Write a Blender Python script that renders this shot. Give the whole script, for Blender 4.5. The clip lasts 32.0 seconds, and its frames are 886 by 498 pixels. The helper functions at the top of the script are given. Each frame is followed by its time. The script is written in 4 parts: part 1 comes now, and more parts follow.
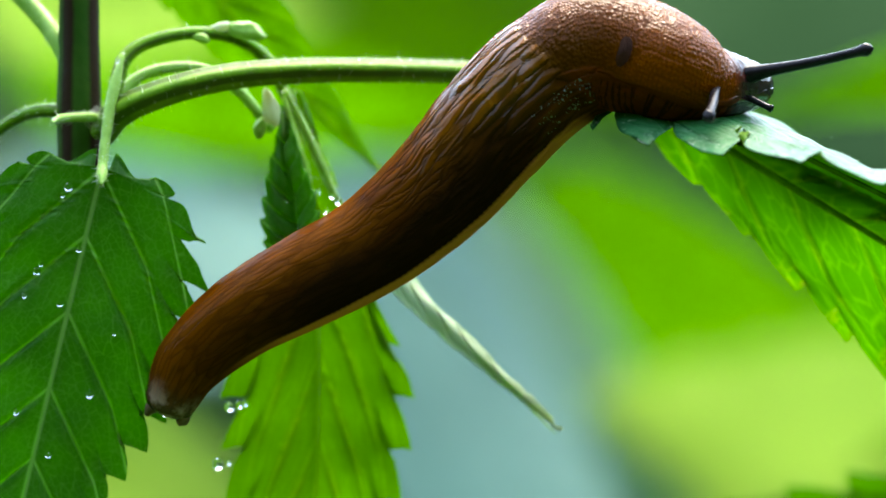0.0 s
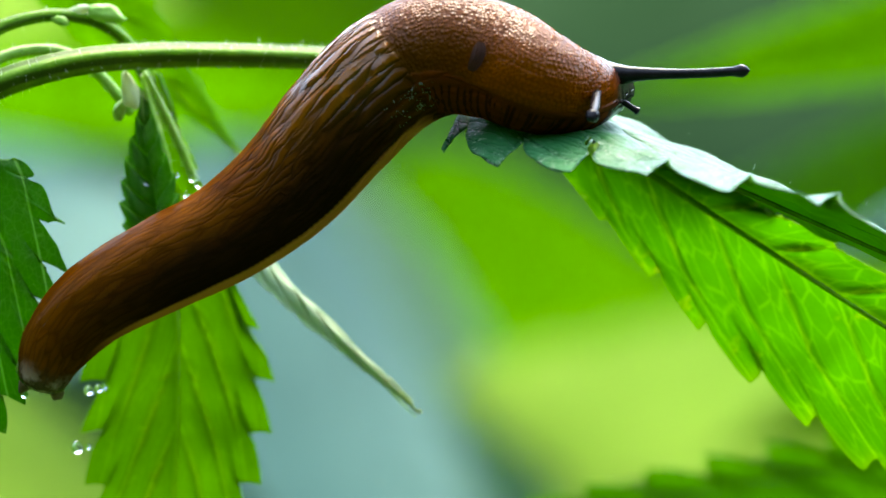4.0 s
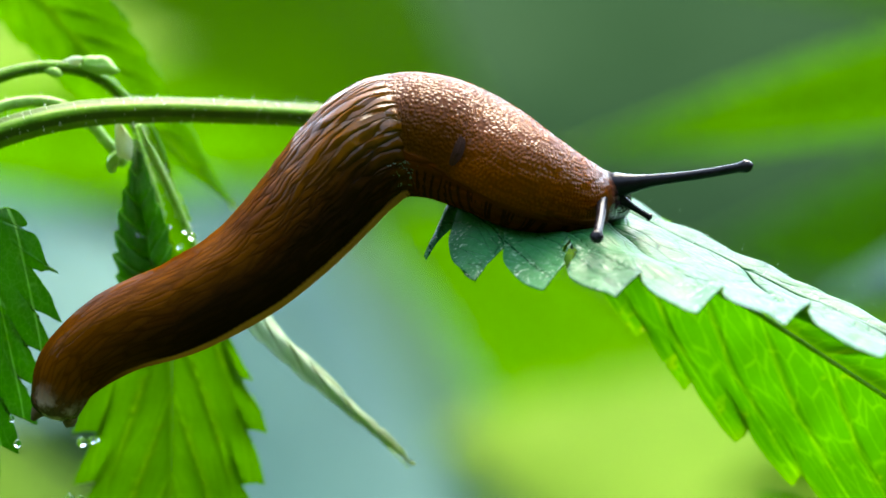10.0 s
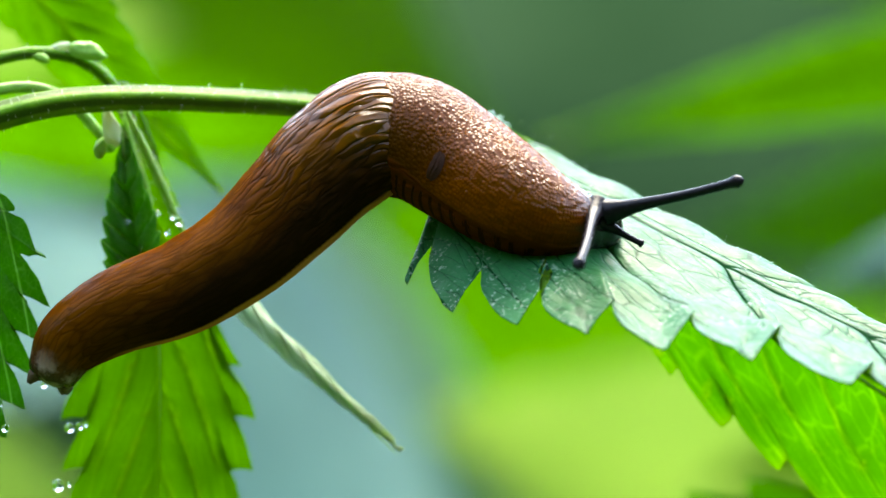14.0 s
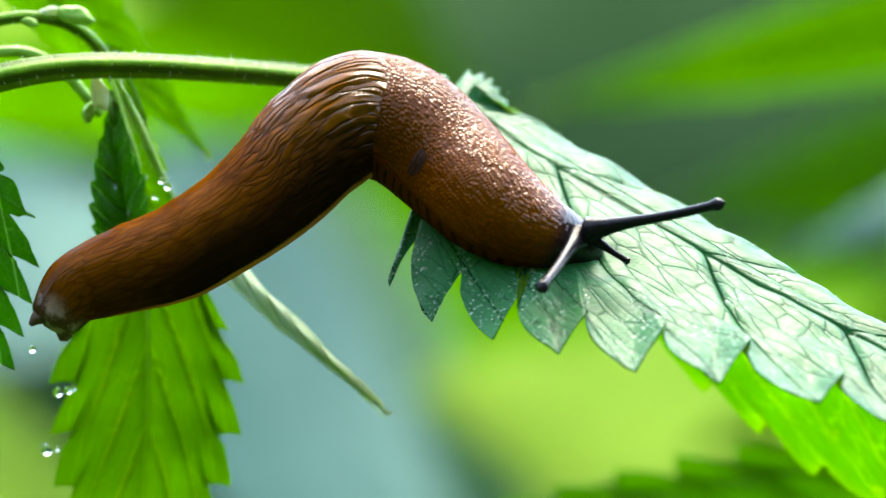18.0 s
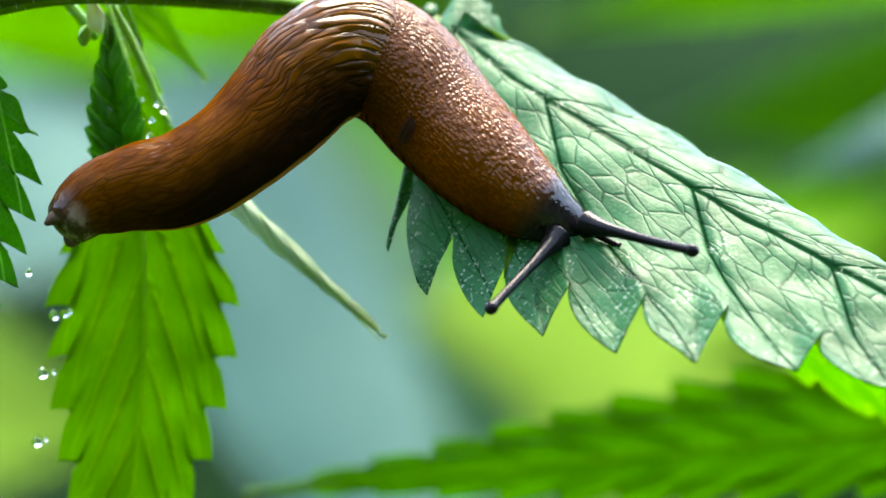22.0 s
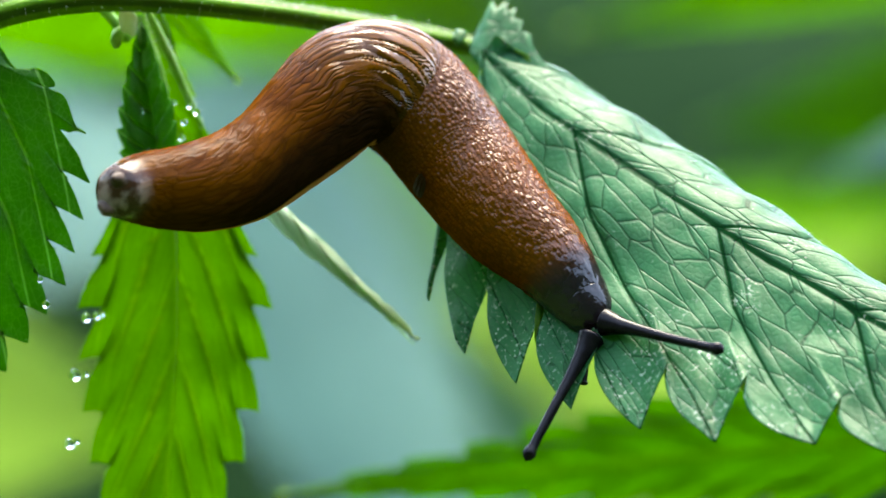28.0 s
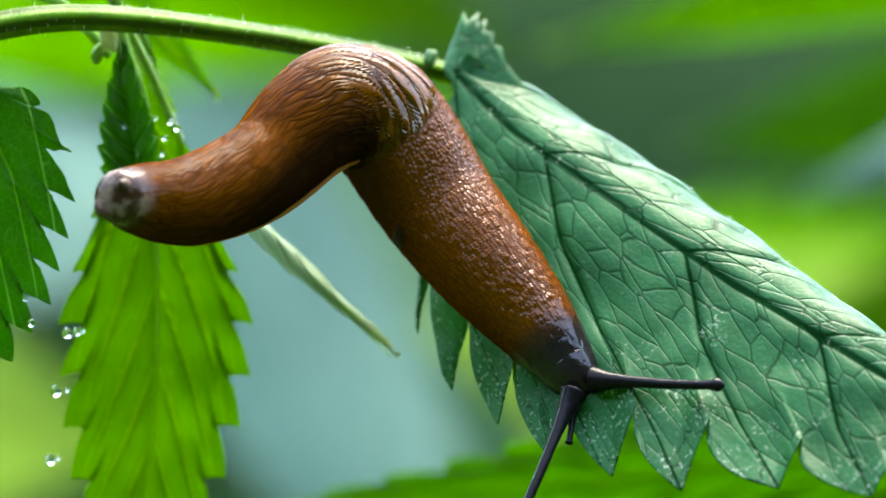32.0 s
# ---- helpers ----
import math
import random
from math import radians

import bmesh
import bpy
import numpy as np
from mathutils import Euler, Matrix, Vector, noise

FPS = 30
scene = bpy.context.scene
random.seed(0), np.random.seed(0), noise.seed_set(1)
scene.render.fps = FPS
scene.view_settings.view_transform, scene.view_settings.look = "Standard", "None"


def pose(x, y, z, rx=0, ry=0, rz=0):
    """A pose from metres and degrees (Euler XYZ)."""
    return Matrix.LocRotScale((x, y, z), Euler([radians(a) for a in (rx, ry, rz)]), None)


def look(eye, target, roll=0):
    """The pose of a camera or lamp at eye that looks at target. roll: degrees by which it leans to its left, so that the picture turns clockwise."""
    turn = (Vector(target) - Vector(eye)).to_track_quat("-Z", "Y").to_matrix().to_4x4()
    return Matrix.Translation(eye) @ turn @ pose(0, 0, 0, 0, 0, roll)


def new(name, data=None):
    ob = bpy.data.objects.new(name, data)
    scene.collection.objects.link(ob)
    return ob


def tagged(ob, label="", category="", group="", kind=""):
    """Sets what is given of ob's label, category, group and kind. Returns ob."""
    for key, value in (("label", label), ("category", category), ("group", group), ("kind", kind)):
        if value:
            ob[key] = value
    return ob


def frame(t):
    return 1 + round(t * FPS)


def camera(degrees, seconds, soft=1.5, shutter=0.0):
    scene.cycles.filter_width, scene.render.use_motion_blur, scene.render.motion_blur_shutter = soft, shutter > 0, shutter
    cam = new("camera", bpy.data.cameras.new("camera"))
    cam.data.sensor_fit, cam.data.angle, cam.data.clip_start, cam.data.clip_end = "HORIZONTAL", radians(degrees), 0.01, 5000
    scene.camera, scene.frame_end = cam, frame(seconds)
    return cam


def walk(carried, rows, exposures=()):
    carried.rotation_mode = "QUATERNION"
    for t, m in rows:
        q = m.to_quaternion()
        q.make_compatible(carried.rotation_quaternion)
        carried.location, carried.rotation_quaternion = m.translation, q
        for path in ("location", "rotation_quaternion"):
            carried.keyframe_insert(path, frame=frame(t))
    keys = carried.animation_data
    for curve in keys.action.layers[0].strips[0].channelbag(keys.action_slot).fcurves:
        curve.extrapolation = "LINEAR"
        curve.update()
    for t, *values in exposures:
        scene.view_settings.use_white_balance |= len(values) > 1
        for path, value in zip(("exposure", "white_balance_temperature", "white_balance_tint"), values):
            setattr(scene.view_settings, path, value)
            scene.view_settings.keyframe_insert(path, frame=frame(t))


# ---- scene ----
# A slug of about ten centimetres climbs from one nettle leaf to another. The nearest plane of the plant is y = 0.
EYE = Vector((0, -0.6, 0.9))
UNIT = 0.12 / 1568          # metres to one step of the plan, in the plane y = 0


def spot(px, py, depth=0.0):
    """The plan's point (px to the right, py down) at that many metres behind the plane y = 0."""
    k = UNIT * (0.6 + depth) / 0.6
    return Vector(((px - 784) * k, depth, 0.9 + (441 - py) * k))


cam = camera(11.42, 32.0, soft=1.6)
cam.data.dof.use_dof = True
cam.data.dof.focus_distance = 0.592
cam.data.dof.aperture_fstop = 13.0

# the slow sway of the hand-held camera: seconds, steps to the right, steps down
walk(cam, [(t, look(EYE, spot(784 - dx, 441 - dy))) for t, dx, dy in [
    (0, 256, -45), (0.5, 252, -44), (1, 234, -34), (1.5, 194, -6), (2, 142, -35), (2.5, 96, -92), (3, 5, -123), (3.5, -41, -128),
    (4, 8, -75), (4.5, 44, -42), (6.5, 38, -32), (7, 27, -22), (7.5, 14, -6), (8, 4, -2), (8.5, 1, 0), (9, 0, 0),
    (9.5, -2, 7), (10, -4, 16), (10.5, -5, 18), (11, -4, 18), (11.5, -5, 15), (12, -8, 15), (12.5, -12, 13), (13, -16, 10),
    (13.5, -20, 0), (15.5, -38, -18), (16, -21, -8), (16.5, -9, 3), (17, -28, -23), (17.5, -58, -58), (18, -46, -72), (18.5, -6, -73),
    (19, -2, -84), (19.5, -28, -104), (20, -40, -122), (20.5, -44, -153), (21, -49, -200), (21.5, -52, -220), (22, -53, -208), (22.5, -54, -192),
    (23, -54, -186), (23.5, -50, -188), (24, -35, -196), (24.5, -14, -220), (26.5, 24, -252), (27, 22, -222), (27.5, 14, -208), (28, 4, -204),
    (28.5, 2, -200), (29, 0, -185), (29.5, -4, -152), (30, -12, -132), (30.5, -20, -131), (31, -25, -138), (31.5, -27, -162), (32, -30, -176)]], exposures=[(0, 3.64, 7900, 6), (32, 3.64, 7900, 6)])

# ---- light: bright sky, a soft sun high behind the plant ----
world = bpy.data.worlds.new("world")
scene.world = world
world.use_nodes = True
wn, wl = world.node_tree.nodes, world.node_tree.links
sky = wn.new("ShaderNodeTexSky")
sky.sky_type, sky.sun_disc = "NISHITA", False
sky.sun_elevation, sky.sun_rotation = radians(65), radians(15)
wn["Background"].inputs["Strength"].default_value = 0.15
wl.new(sky.outputs[0], wn["Background"].inputs["Color"])
sun = new("sun", bpy.data.lights.new("sun", "SUN"))
sun.data.energy, sun.data.angle, sun.data.color = 0.82, radians(38), (0.97, 0.97, 0.92)
sun.matrix_world = look((0.5, 1.8, 4.9), (0, 0, 0.9))


# ---- materials ----
class Net:
    """Short-hand for a node material."""

    def __init__(self, name):
        self.mat = bpy.data.materials.new(name)
        self.mat.use_nodes = True
        self.tree = self.mat.node_tree
        self.n, self.l = self.tree.nodes, self.tree.links
        self.bsdf, self.out = self.n["Principled BSDF"], self.n["Material Output"]

    def add(self, kind, **values):
        node = self.n.new(kind)
        for key, value in values.items():
            node.inputs[key.replace("_", " ")].default_value = value
        return node

    def join(self, a, b):
        self.l.new(a, b)

    def coords(self):
        return self.n.new("ShaderNodeTexCoord").outputs["Object"]

    def attribute(self, name):
        node = self.n.new("ShaderNodeAttribute")
        node.attribute_name = name
        return node

    def noise(self, vector, scale, detail=3.0, rough=0.55):
        node = self.add("ShaderNodeTexNoise", Scale=scale, Detail=detail, Roughness=rough)
        self.join(vector, node.inputs["Vector"])
        return node.outputs["Fac"]

    def edges(self, vector, scale):
        node = self.n.new("ShaderNodeTexVoronoi")
        node.feature = "DISTANCE_TO_EDGE"
        node.inputs["Scale"].default_value = scale
        self.join(vector, node.inputs["Vector"])
        return node.outputs["Distance"]

    def ramp(self, fac, *stops):
        node = self.n.new("ShaderNodeValToRGB")
        e = node.color_ramp.elements
        while len(e) < len(stops):
            e.new(0.5)
        for item, (p, c) in zip(e, stops):
            item.position, item.color = p, (c, c, c, 1) if not isinstance(c, tuple) else (*c, 1)
        self.join(fac, node.inputs[0])
        return node.outputs["Color"]

    def mix(self, fac, a, b, blend="MIX"):
        node = self.n.new("ShaderNodeMix")
        node.data_type, node.blend_type = "RGBA", blend
        for value, place in ((fac, 0), (a, 6), (b, 7)):
            if isinstance(value, (int, float)):
                node.inputs[place].default_value = value
            elif isinstance(value, tuple):
                node.inputs[place].default_value = (*value, 1)
            else:
                self.join(value, node.inputs[place])
        return node.outputs[2]

    def math(self, op, a, b=0.0, clamp=False):
        node = self.n.new("ShaderNodeMath")
        node.operation, node.use_clamp = op, clamp
        for value, place in ((a, 0), (b, 1)):
            if isinstance(value, (int, float)):
                node.inputs[place].default_value = value
            else:
                self.join(value, node.inputs[place])
        return node.outputs[0]

    def bump(self, height, strength, distance, normal=None):
        node = self.add("ShaderNodeBump", Strength=strength, Distance=distance)
        self.join(height, node.inputs["Height"])
        if normal:
            self.join(normal, node.inputs["Normal"])
        return node.outputs["Normal"]


def leaf_material(name, dark, light, vein, through_colour, passing=0.45, rough=0.4, spots=0.0, relief=1.0, gloss=0.5, line=0.04, rib=9.0, clear=(1.6, 1.25, 1.5), mesh=0.8, crease=0.032, speck_at=(0.66, 0.72), speck_size=1100):
    """A nettle blade: two greens, paler veins, a fine net of veinlets, and light that passes through it."""
    m = Net(name)
    at = m.coords()
    broad, fine = m.noise(at, 90, 3), m.noise(at, 900, 4)
    colour = m.mix(m.ramp(broad, (0.35, 0.0), (0.65, 1.0)), dark, light)
    grid = m.attribute("grid").outputs["Vector"]
    wobble = m.n.new("ShaderNodeVectorMath")
    wobble.operation = "MULTIPLY_ADD"
    warp = m.add("ShaderNodeTexNoise", Scale=160, Detail=2)
    m.join(at, warp.inputs["Vector"])
    m.join(warp.outputs["Color"], wobble.inputs[0])
    wobble.inputs[1].default_value = (0.3, 0.3, 0.3)
    m.join(grid, wobble.inputs[2])
    ladder = m.edges(wobble.outputs[0], 1.0)
    small = m.edges(at, 900)
    net = m.math("MULTIPLY", m.ramp(ladder, (0.0, 1.0), (crease, 0.0)), mesh)
    colour = m.mix(net, colour, vein)
    colour = m.mix(m.math("MULTIPLY", m.ramp(small, (0.0, 1.0), (0.08, 0.0)), 0.2), colour, vein)
    course = m.n.new("ShaderNodeSeparateXYZ")
    m.join(m.attribute("course").outputs["Vector"], course.inputs[0])
    beside = m.math("ABSOLUTE", m.math("SUBTRACT", m.math("FRACT", m.math("ADD", course.outputs["X"], 0.5)), 0.5))
    thin = m.math("ADD", line, m.math("MULTIPLY", m.math("SUBTRACT", m.noise(at, 300, 2), 0.5), line))
    strand = m.math("SUBTRACT", 1.0, m.math("DIVIDE", beside, thin), True)
    spine = m.math("SUBTRACT", 1.0, m.math("DIVIDE", course.outputs["Y"], rib), True)
    strand = m.math("MAXIMUM", m.math("MULTIPLY", strand, 1.6, True), m.math("MULTIPLY", spine, 1.8, True))
    colour = m.mix(m.math("MULTIPLY", strand, 0.9), colour, vein)
    colour = m.mix(m.attribute("vein").outputs["Fac"], colour, vein)
    if spots:
        speck = m.ramp(m.noise(at, speck_size, 3), (speck_at[0], 0.0), (speck_at[1], 1.0))
        patch = m.ramp(m.math("ADD", m.noise(at, 150, 3), m.math("MULTIPLY", m.attribute("rim_dust").outputs["Fac"], 0.20)), (0.56, 0.0), (0.74, 1.0))
        colour = m.mix(m.math("MULTIPLY", m.math("MULTIPLY", speck, patch), spots), colour, (0.50, 0.62, 0.46))
    colour = m.mix(m.math("MULTIPLY", fine, 0.35), colour, m.mix(1.0, colour, (0.6, 0.6, 0.6), "MULTIPLY"))
    m.join(colour, m.bsdf.inputs["Base Color"])
    lines = m.math("MAXIMUM", strand, m.math("MULTIPLY", net, 0.7))
    m.join(m.math("MULTIPLY", m.math("SUBTRACT", 1.0, lines, True), gloss), m.bsdf.inputs["Specular IOR Level"])
    m.join(m.ramp(fine, (0.3, rough - 0.07), (0.7, rough + 0.12)), m.bsdf.inputs["Roughness"])
    height = m.math("ADD", m.math("MULTIPLY", m.ramp(ladder, (0.0, 0.0), (0.05, 0.7), (0.16, 0.9), (0.4, 1.0)), mesh), m.math("MULTIPLY", fine, 0.25))
    height = m.math("ADD", height, m.math("MULTIPLY", m.ramp(small, (0.0, 0.0), (0.25, 1.0)), 0.14))
    height = m.math("SUBTRACT", height, m.math("MULTIPLY", strand, 0.5))
    m.join(m.bump(height, 0.55 * relief, 0.0004), m.bsdf.inputs["Normal"])
    back = m.n.new("ShaderNodeBsdfTranslucent")
    tone = m.mix(m.ramp(broad, (0.3, 0.0), (0.7, 1.0)), m.mix(1.0, through_colour, (0.75, 0.8, 0.6), "MULTIPLY"), through_colour)
    tone = m.mix(m.math("MULTIPLY", net, 0.6), tone, m.mix(1.0, tone, clear, "MULTIPLY"))
    tone = m.mix(m.math("MULTIPLY", strand, 0.6), tone, m.mix(1.0, tone, clear, "MULTIPLY"))
    if spots:
        tone = m.mix(m.math("MULTIPLY", m.math("MULTIPLY", speck, patch), spots), tone, (0.5, 0.55, 0.08))
    tone = m.mix(m.attribute("vein").outputs["Fac"], tone, (0.42, 0.60, 0.10))
    m.join(tone, back.inputs["Color"])
    mixer = m.add("ShaderNodeMixShader", Fac=passing)
    m.join(m.bsdf.outputs[0], mixer.inputs[1])
    m.join(back.outputs[0], mixer.inputs[2])
    m.join(mixer.outputs[0], m.out.inputs["Surface"])
    return m.mat


def plain_material(name, a, b, scale=200, rough=0.5, relief=0.3, depth=0.0003, gloss=0.5, passing=0.0, stripe=None):
    m = Net(name)
    at = m.coords()
    n1, n2 = m.noise(at, scale, 3), m.noise(at, scale * 7, 3)
    m.join(m.mix(m.ramp(m.math("ADD", m.math("MULTIPLY", n1, 0.7), m.math("MULTIPLY", n2, 0.3)), (0.35, 0.0), (0.65, 1.0)), a, b), m.bsdf.inputs["Base Color"])
    if stripe:
        link = m.bsdf.inputs["Base Color"].links[0]
        band = m.math("ADD", m.attribute("stripe").outputs["Fac"], m.math("MULTIPLY", m.math("SUBTRACT", n1, 0.5), 0.5))
        m.join(m.mix(m.ramp(band, (0.25, 1.0), (0.6, 0.0)), link.from_socket, stripe), m.bsdf.inputs["Base Color"])
    m.join(m.ramp(n2, (0.3, max(rough - 0.1, 0.02)), (0.7, rough + 0.1)), m.bsdf.inputs["Roughness"])
    m.bsdf.inputs["Specular IOR Level"].default_value = gloss
    m.join(m.bump(n2, relief, depth), m.bsdf.inputs["Normal"])
    if passing:
        m.bsdf.inputs["Subsurface Weight"].default_value = passing
        m.bsdf.inputs["Subsurface Radius"].default_value = (0.002, 0.003, 0.001)
        m.bsdf.inputs["Subsurface Scale"].default_value = 1.0
    return m.mat


def slug_material():
    """Wet orange-brown hide: long tubercles on the back, fine grains on the mantle, a paler foot."""
    m = Net("slug_hide")
    rest, skin = m.attribute("rest").outputs["Vector"], m.attribute("skin")
    split = m.n.new("ShaderNodeSeparateXYZ")
    m.join(skin.outputs["Vector"], split.inputs[0])
    along, low = split.outputs["X"], split.outputs["Y"]      # 0 tail to 1 head; 0 back to 1 sole
    bend = m.n.new("ShaderNodeVectorMath")
    bend.operation = "MULTIPLY_ADD"
    sway = m.add("ShaderNodeTexNoise", Scale=260, Detail=1)
    m.join(rest, sway.inputs["Vector"])
    m.join(sway.outputs["Color"], bend.inputs[0])
    bend.inputs[1].default_value = (0.0, 0.0011, 0.0011)
    m.join(rest, bend.inputs[2])
    stretch = m.n.new("ShaderNodeMapping")
    stretch.inputs["Scale"].default_value = (0.17, 1, 1)
    m.join(bend.outputs[0], stretch.inputs["Vector"])
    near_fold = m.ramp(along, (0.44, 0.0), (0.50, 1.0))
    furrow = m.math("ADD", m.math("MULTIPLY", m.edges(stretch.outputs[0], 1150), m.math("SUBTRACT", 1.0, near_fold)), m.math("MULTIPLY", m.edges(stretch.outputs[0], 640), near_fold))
    lump_tone = m.n.new("ShaderNodeTexVoronoi")
    lump_tone.inputs["Scale"].default_value = 1150
    m.join(stretch.outputs[0], lump_tone.inputs["Vector"])
    grains = m.n.new("ShaderNodeTexVoronoi")
    grains.inputs["Scale"].default_value = 1900
    grains.inputs["Randomness"].default_value = 0.8
    m.join(rest, grains.inputs["Vector"])
    grain = grains.outputs["Distance"]
    curve = m.math("SUBTRACT", along, m.math("MULTIPLY", m.math("MULTIPLY", low, low), 0.085))
    over = m.ramp(curve, (0.593, 0.0), (0.609, 1.0))
    wavy = m.math("ADD", low, m.math("MULTIPLY", m.noise(rest, 250, 2), 0.05))
    shield = m.ramp(m.math("ADD", wavy, m.math("MULTIPLY", m.math("ABSOLUTE", m.math("SUBTRACT", along, 0.79)), 0.55)), (0.665, 1.0), (0.68, 0.0))
    mantle = m.math("MULTIPLY", over, shield)
    broad = m.noise(rest, 120, 3)
    back = m.mix(m.ramp(broad, (0.35, 0.0), (0.7, 1.0)), (0.052, 0.0125, 0.0003), (0.100, 0.027, 0.0006))
    back = m.mix(m.math("MULTIPLY", m.ramp(lump_tone.outputs["Color"], (0.2, 0.0), (0.8, 1.0)), 0.4), back, (0.15, 0.045, 0.003))
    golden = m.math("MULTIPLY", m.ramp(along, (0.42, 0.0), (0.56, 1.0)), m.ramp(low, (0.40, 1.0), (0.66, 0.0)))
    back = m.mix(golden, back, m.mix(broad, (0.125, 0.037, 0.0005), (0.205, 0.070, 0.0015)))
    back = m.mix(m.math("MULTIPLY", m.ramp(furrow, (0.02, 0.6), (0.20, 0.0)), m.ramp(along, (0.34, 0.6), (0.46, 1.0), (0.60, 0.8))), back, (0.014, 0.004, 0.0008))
    # flank darkening: the hide's dark pigment, with shade put into the colour as well
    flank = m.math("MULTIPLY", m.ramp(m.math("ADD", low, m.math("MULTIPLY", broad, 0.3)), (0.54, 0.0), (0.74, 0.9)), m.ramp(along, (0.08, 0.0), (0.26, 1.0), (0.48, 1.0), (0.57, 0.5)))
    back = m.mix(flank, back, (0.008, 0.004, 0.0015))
    front = m.mix(m.ramp(broad, (0.35, 0.0), (0.7, 1.0)), (0.105, 0.0215, 0.0002), (0.160, 0.036, 0.0003))
    front = m.mix(m.ramp(low, (0.22, 0.75), (0.42, 0.0)), front, (0.155, 0.042, 0.0008))
    # the mantle's low rear side, darkened as shade in its colour
    mantle_shade = m.math("MULTIPLY", m.ramp(along, (0.60, 0.95), (0.72, 0.6), (0.80, 0.0)), m.ramp(low, (0.22, 0.25), (0.48, 1.0)))
    front = m.mix(mantle_shade, front, (0.038, 0.014, 0.0008))
    front = m.mix(m.ramp(grain, (0.35, 0.0), (0.62, 0.35)), front, (0.03, 0.007, 0.0005))
    colour = m.mix(mantle, back, front)
    side = m.math("MULTIPLY", over, m.math("SUBTRACT", 1.0, shield))
    colour = m.mix(m.math("MULTIPLY", side, 0.8), colour, m.mix(broad, (0.07, 0.012, 0.001), (0.13, 0.024, 0.002)))
    wave = m.n.new("ShaderNodeTexWave")
    wave.inputs["Scale"].default_value = 210
    wave.inputs["Distortion"].default_value = 1.5
    m.join(rest, wave.inputs["Vector"])
    fringe = m.math("MULTIPLY", m.math("MULTIPLY", over, m.ramp(low, (0.66, 0.0), (0.68, 1.0))), m.ramp(wave.outputs["Fac"], (0.18, 1.0), (0.36, 0.0)))
    colour = m.mix(m.math("MULTIPLY", fringe, 0.75), colour, (0.02, 0.006, 0.003))
    head = m.ramp(along, (0.928, 0.0), (0.948, 0.75), (0.965, 1.0))
    colour = m.mix(head, colour, (0.013, 0.008, 0.009))
    foot = m.math("MULTIPLY", m.ramp(low, (0.815, 0.0), (0.845, 1.0)), m.ramp(along, (0.10, 0.0), (0.22, 1.0), (0.57, 1.0), (0.63, 0.0)))
    colour = m.mix(foot, colour, m.mix(broad, (0.60, 0.19, 0.06), (0.42, 0.12, 0.04)))
    # pale tail blotches: whitish crumbs, and wet gloss put into the colour
    tail = m.ramp(along, (0.0, 1.0), (0.05, 0.0))
    colour = m.mix(m.math("MULTIPLY", tail, 0.7), colour, m.mix(m.ramp(m.noise(rest, 400, 3), (0.42, 0.0), (0.6, 1.0)), (0.030, 0.016, 0.010), (0.27, 0.19, 0.14)))
    m.join(colour, m.bsdf.inputs["Base Color"])
    m.join(m.ramp(m.noise(rest, 700, 3), (0.35, 0.38), (0.7, 0.55)), m.bsdf.inputs["Roughness"])
    wet = m.ramp(along, (0.0, 0.7), (0.06, 0.10), (0.40, 0.10), (0.46, 0.22), (0.52, 0.55), (0.595, 0.7), (0.612, 0.42), (0.9, 0.48), (0.94, 1.0))
    wet = m.math("MULTIPLY", wet, m.ramp(m.noise(rest, 180, 2), (0.3, 0.55), (0.65, 1.0)))
    upper = m.math("MAXIMUM", m.ramp(low, (0.20, 1.0), (0.36, 0.45), (0.52, 0.06)), m.math("MAXIMUM", head, tail))     # the coat fades down the side, so gloss stays on the back
    # coat widened beside the fold to bring highlights there
    slime = m.math("MULTIPLY", m.ramp(along, (0.49, 0.0), (0.54, 1.0), (0.60, 1.0), (0.62, 0.0)), m.ramp(low, (0.42, 0.75), (0.60, 0.1)))
    upper = m.math("MAXIMUM", upper, slime)
    m.join(m.math("MULTIPLY", wet, upper), m.bsdf.inputs["Coat Weight"])
    m.bsdf.inputs["Specular IOR Level"].default_value = 0.0
    m.bsdf.inputs["Coat Roughness"].default_value = 0.07
    m.bsdf.inputs["Subsurface Weight"].default_value = 0.05
    m.bsdf.inputs["Subsurface Radius"].default_value = (0.0022, 0.0006, 0.0002)
    m.bsdf.inputs["Subsurface Scale"].default_value = 1.0
    ridge = m.math("MULTIPLY", m.ramp(furrow, (0.0, 0.0), (0.18, 0.75), (0.42, 1.0)), m.ramp(along, (0.34, 0.14), (0.48, 0.65), (0.54, 1.35)))
    pebble = m.ramp(grain, (0.0, 1.0), (0.7, 0.0))
    height = m.mix(mantle, ridge, m.mix(1.0, pebble, (0.40, 0.40, 0.40), "MULTIPLY"))
    height = m.mix(m.math("MULTIPLY", fringe, 0.8), height, (0.0, 0.0, 0.0))
    height = m.mix(m.ramp(along, (0.03, 0.6), (0.07, 0.0), (0.92, 0.0), (0.95, 0.8)), height, (0.5, 0.5, 0.5))
    first = m.bump(height, 0.75, 0.0005)
    m.join(m.bump(m.noise(rest, 3500, 3), 0.10, 0.0002, first), m.bsdf.inputs["Normal"])
    m.join(first, m.bsdf.inputs["Coat Normal"])
    return m.mat


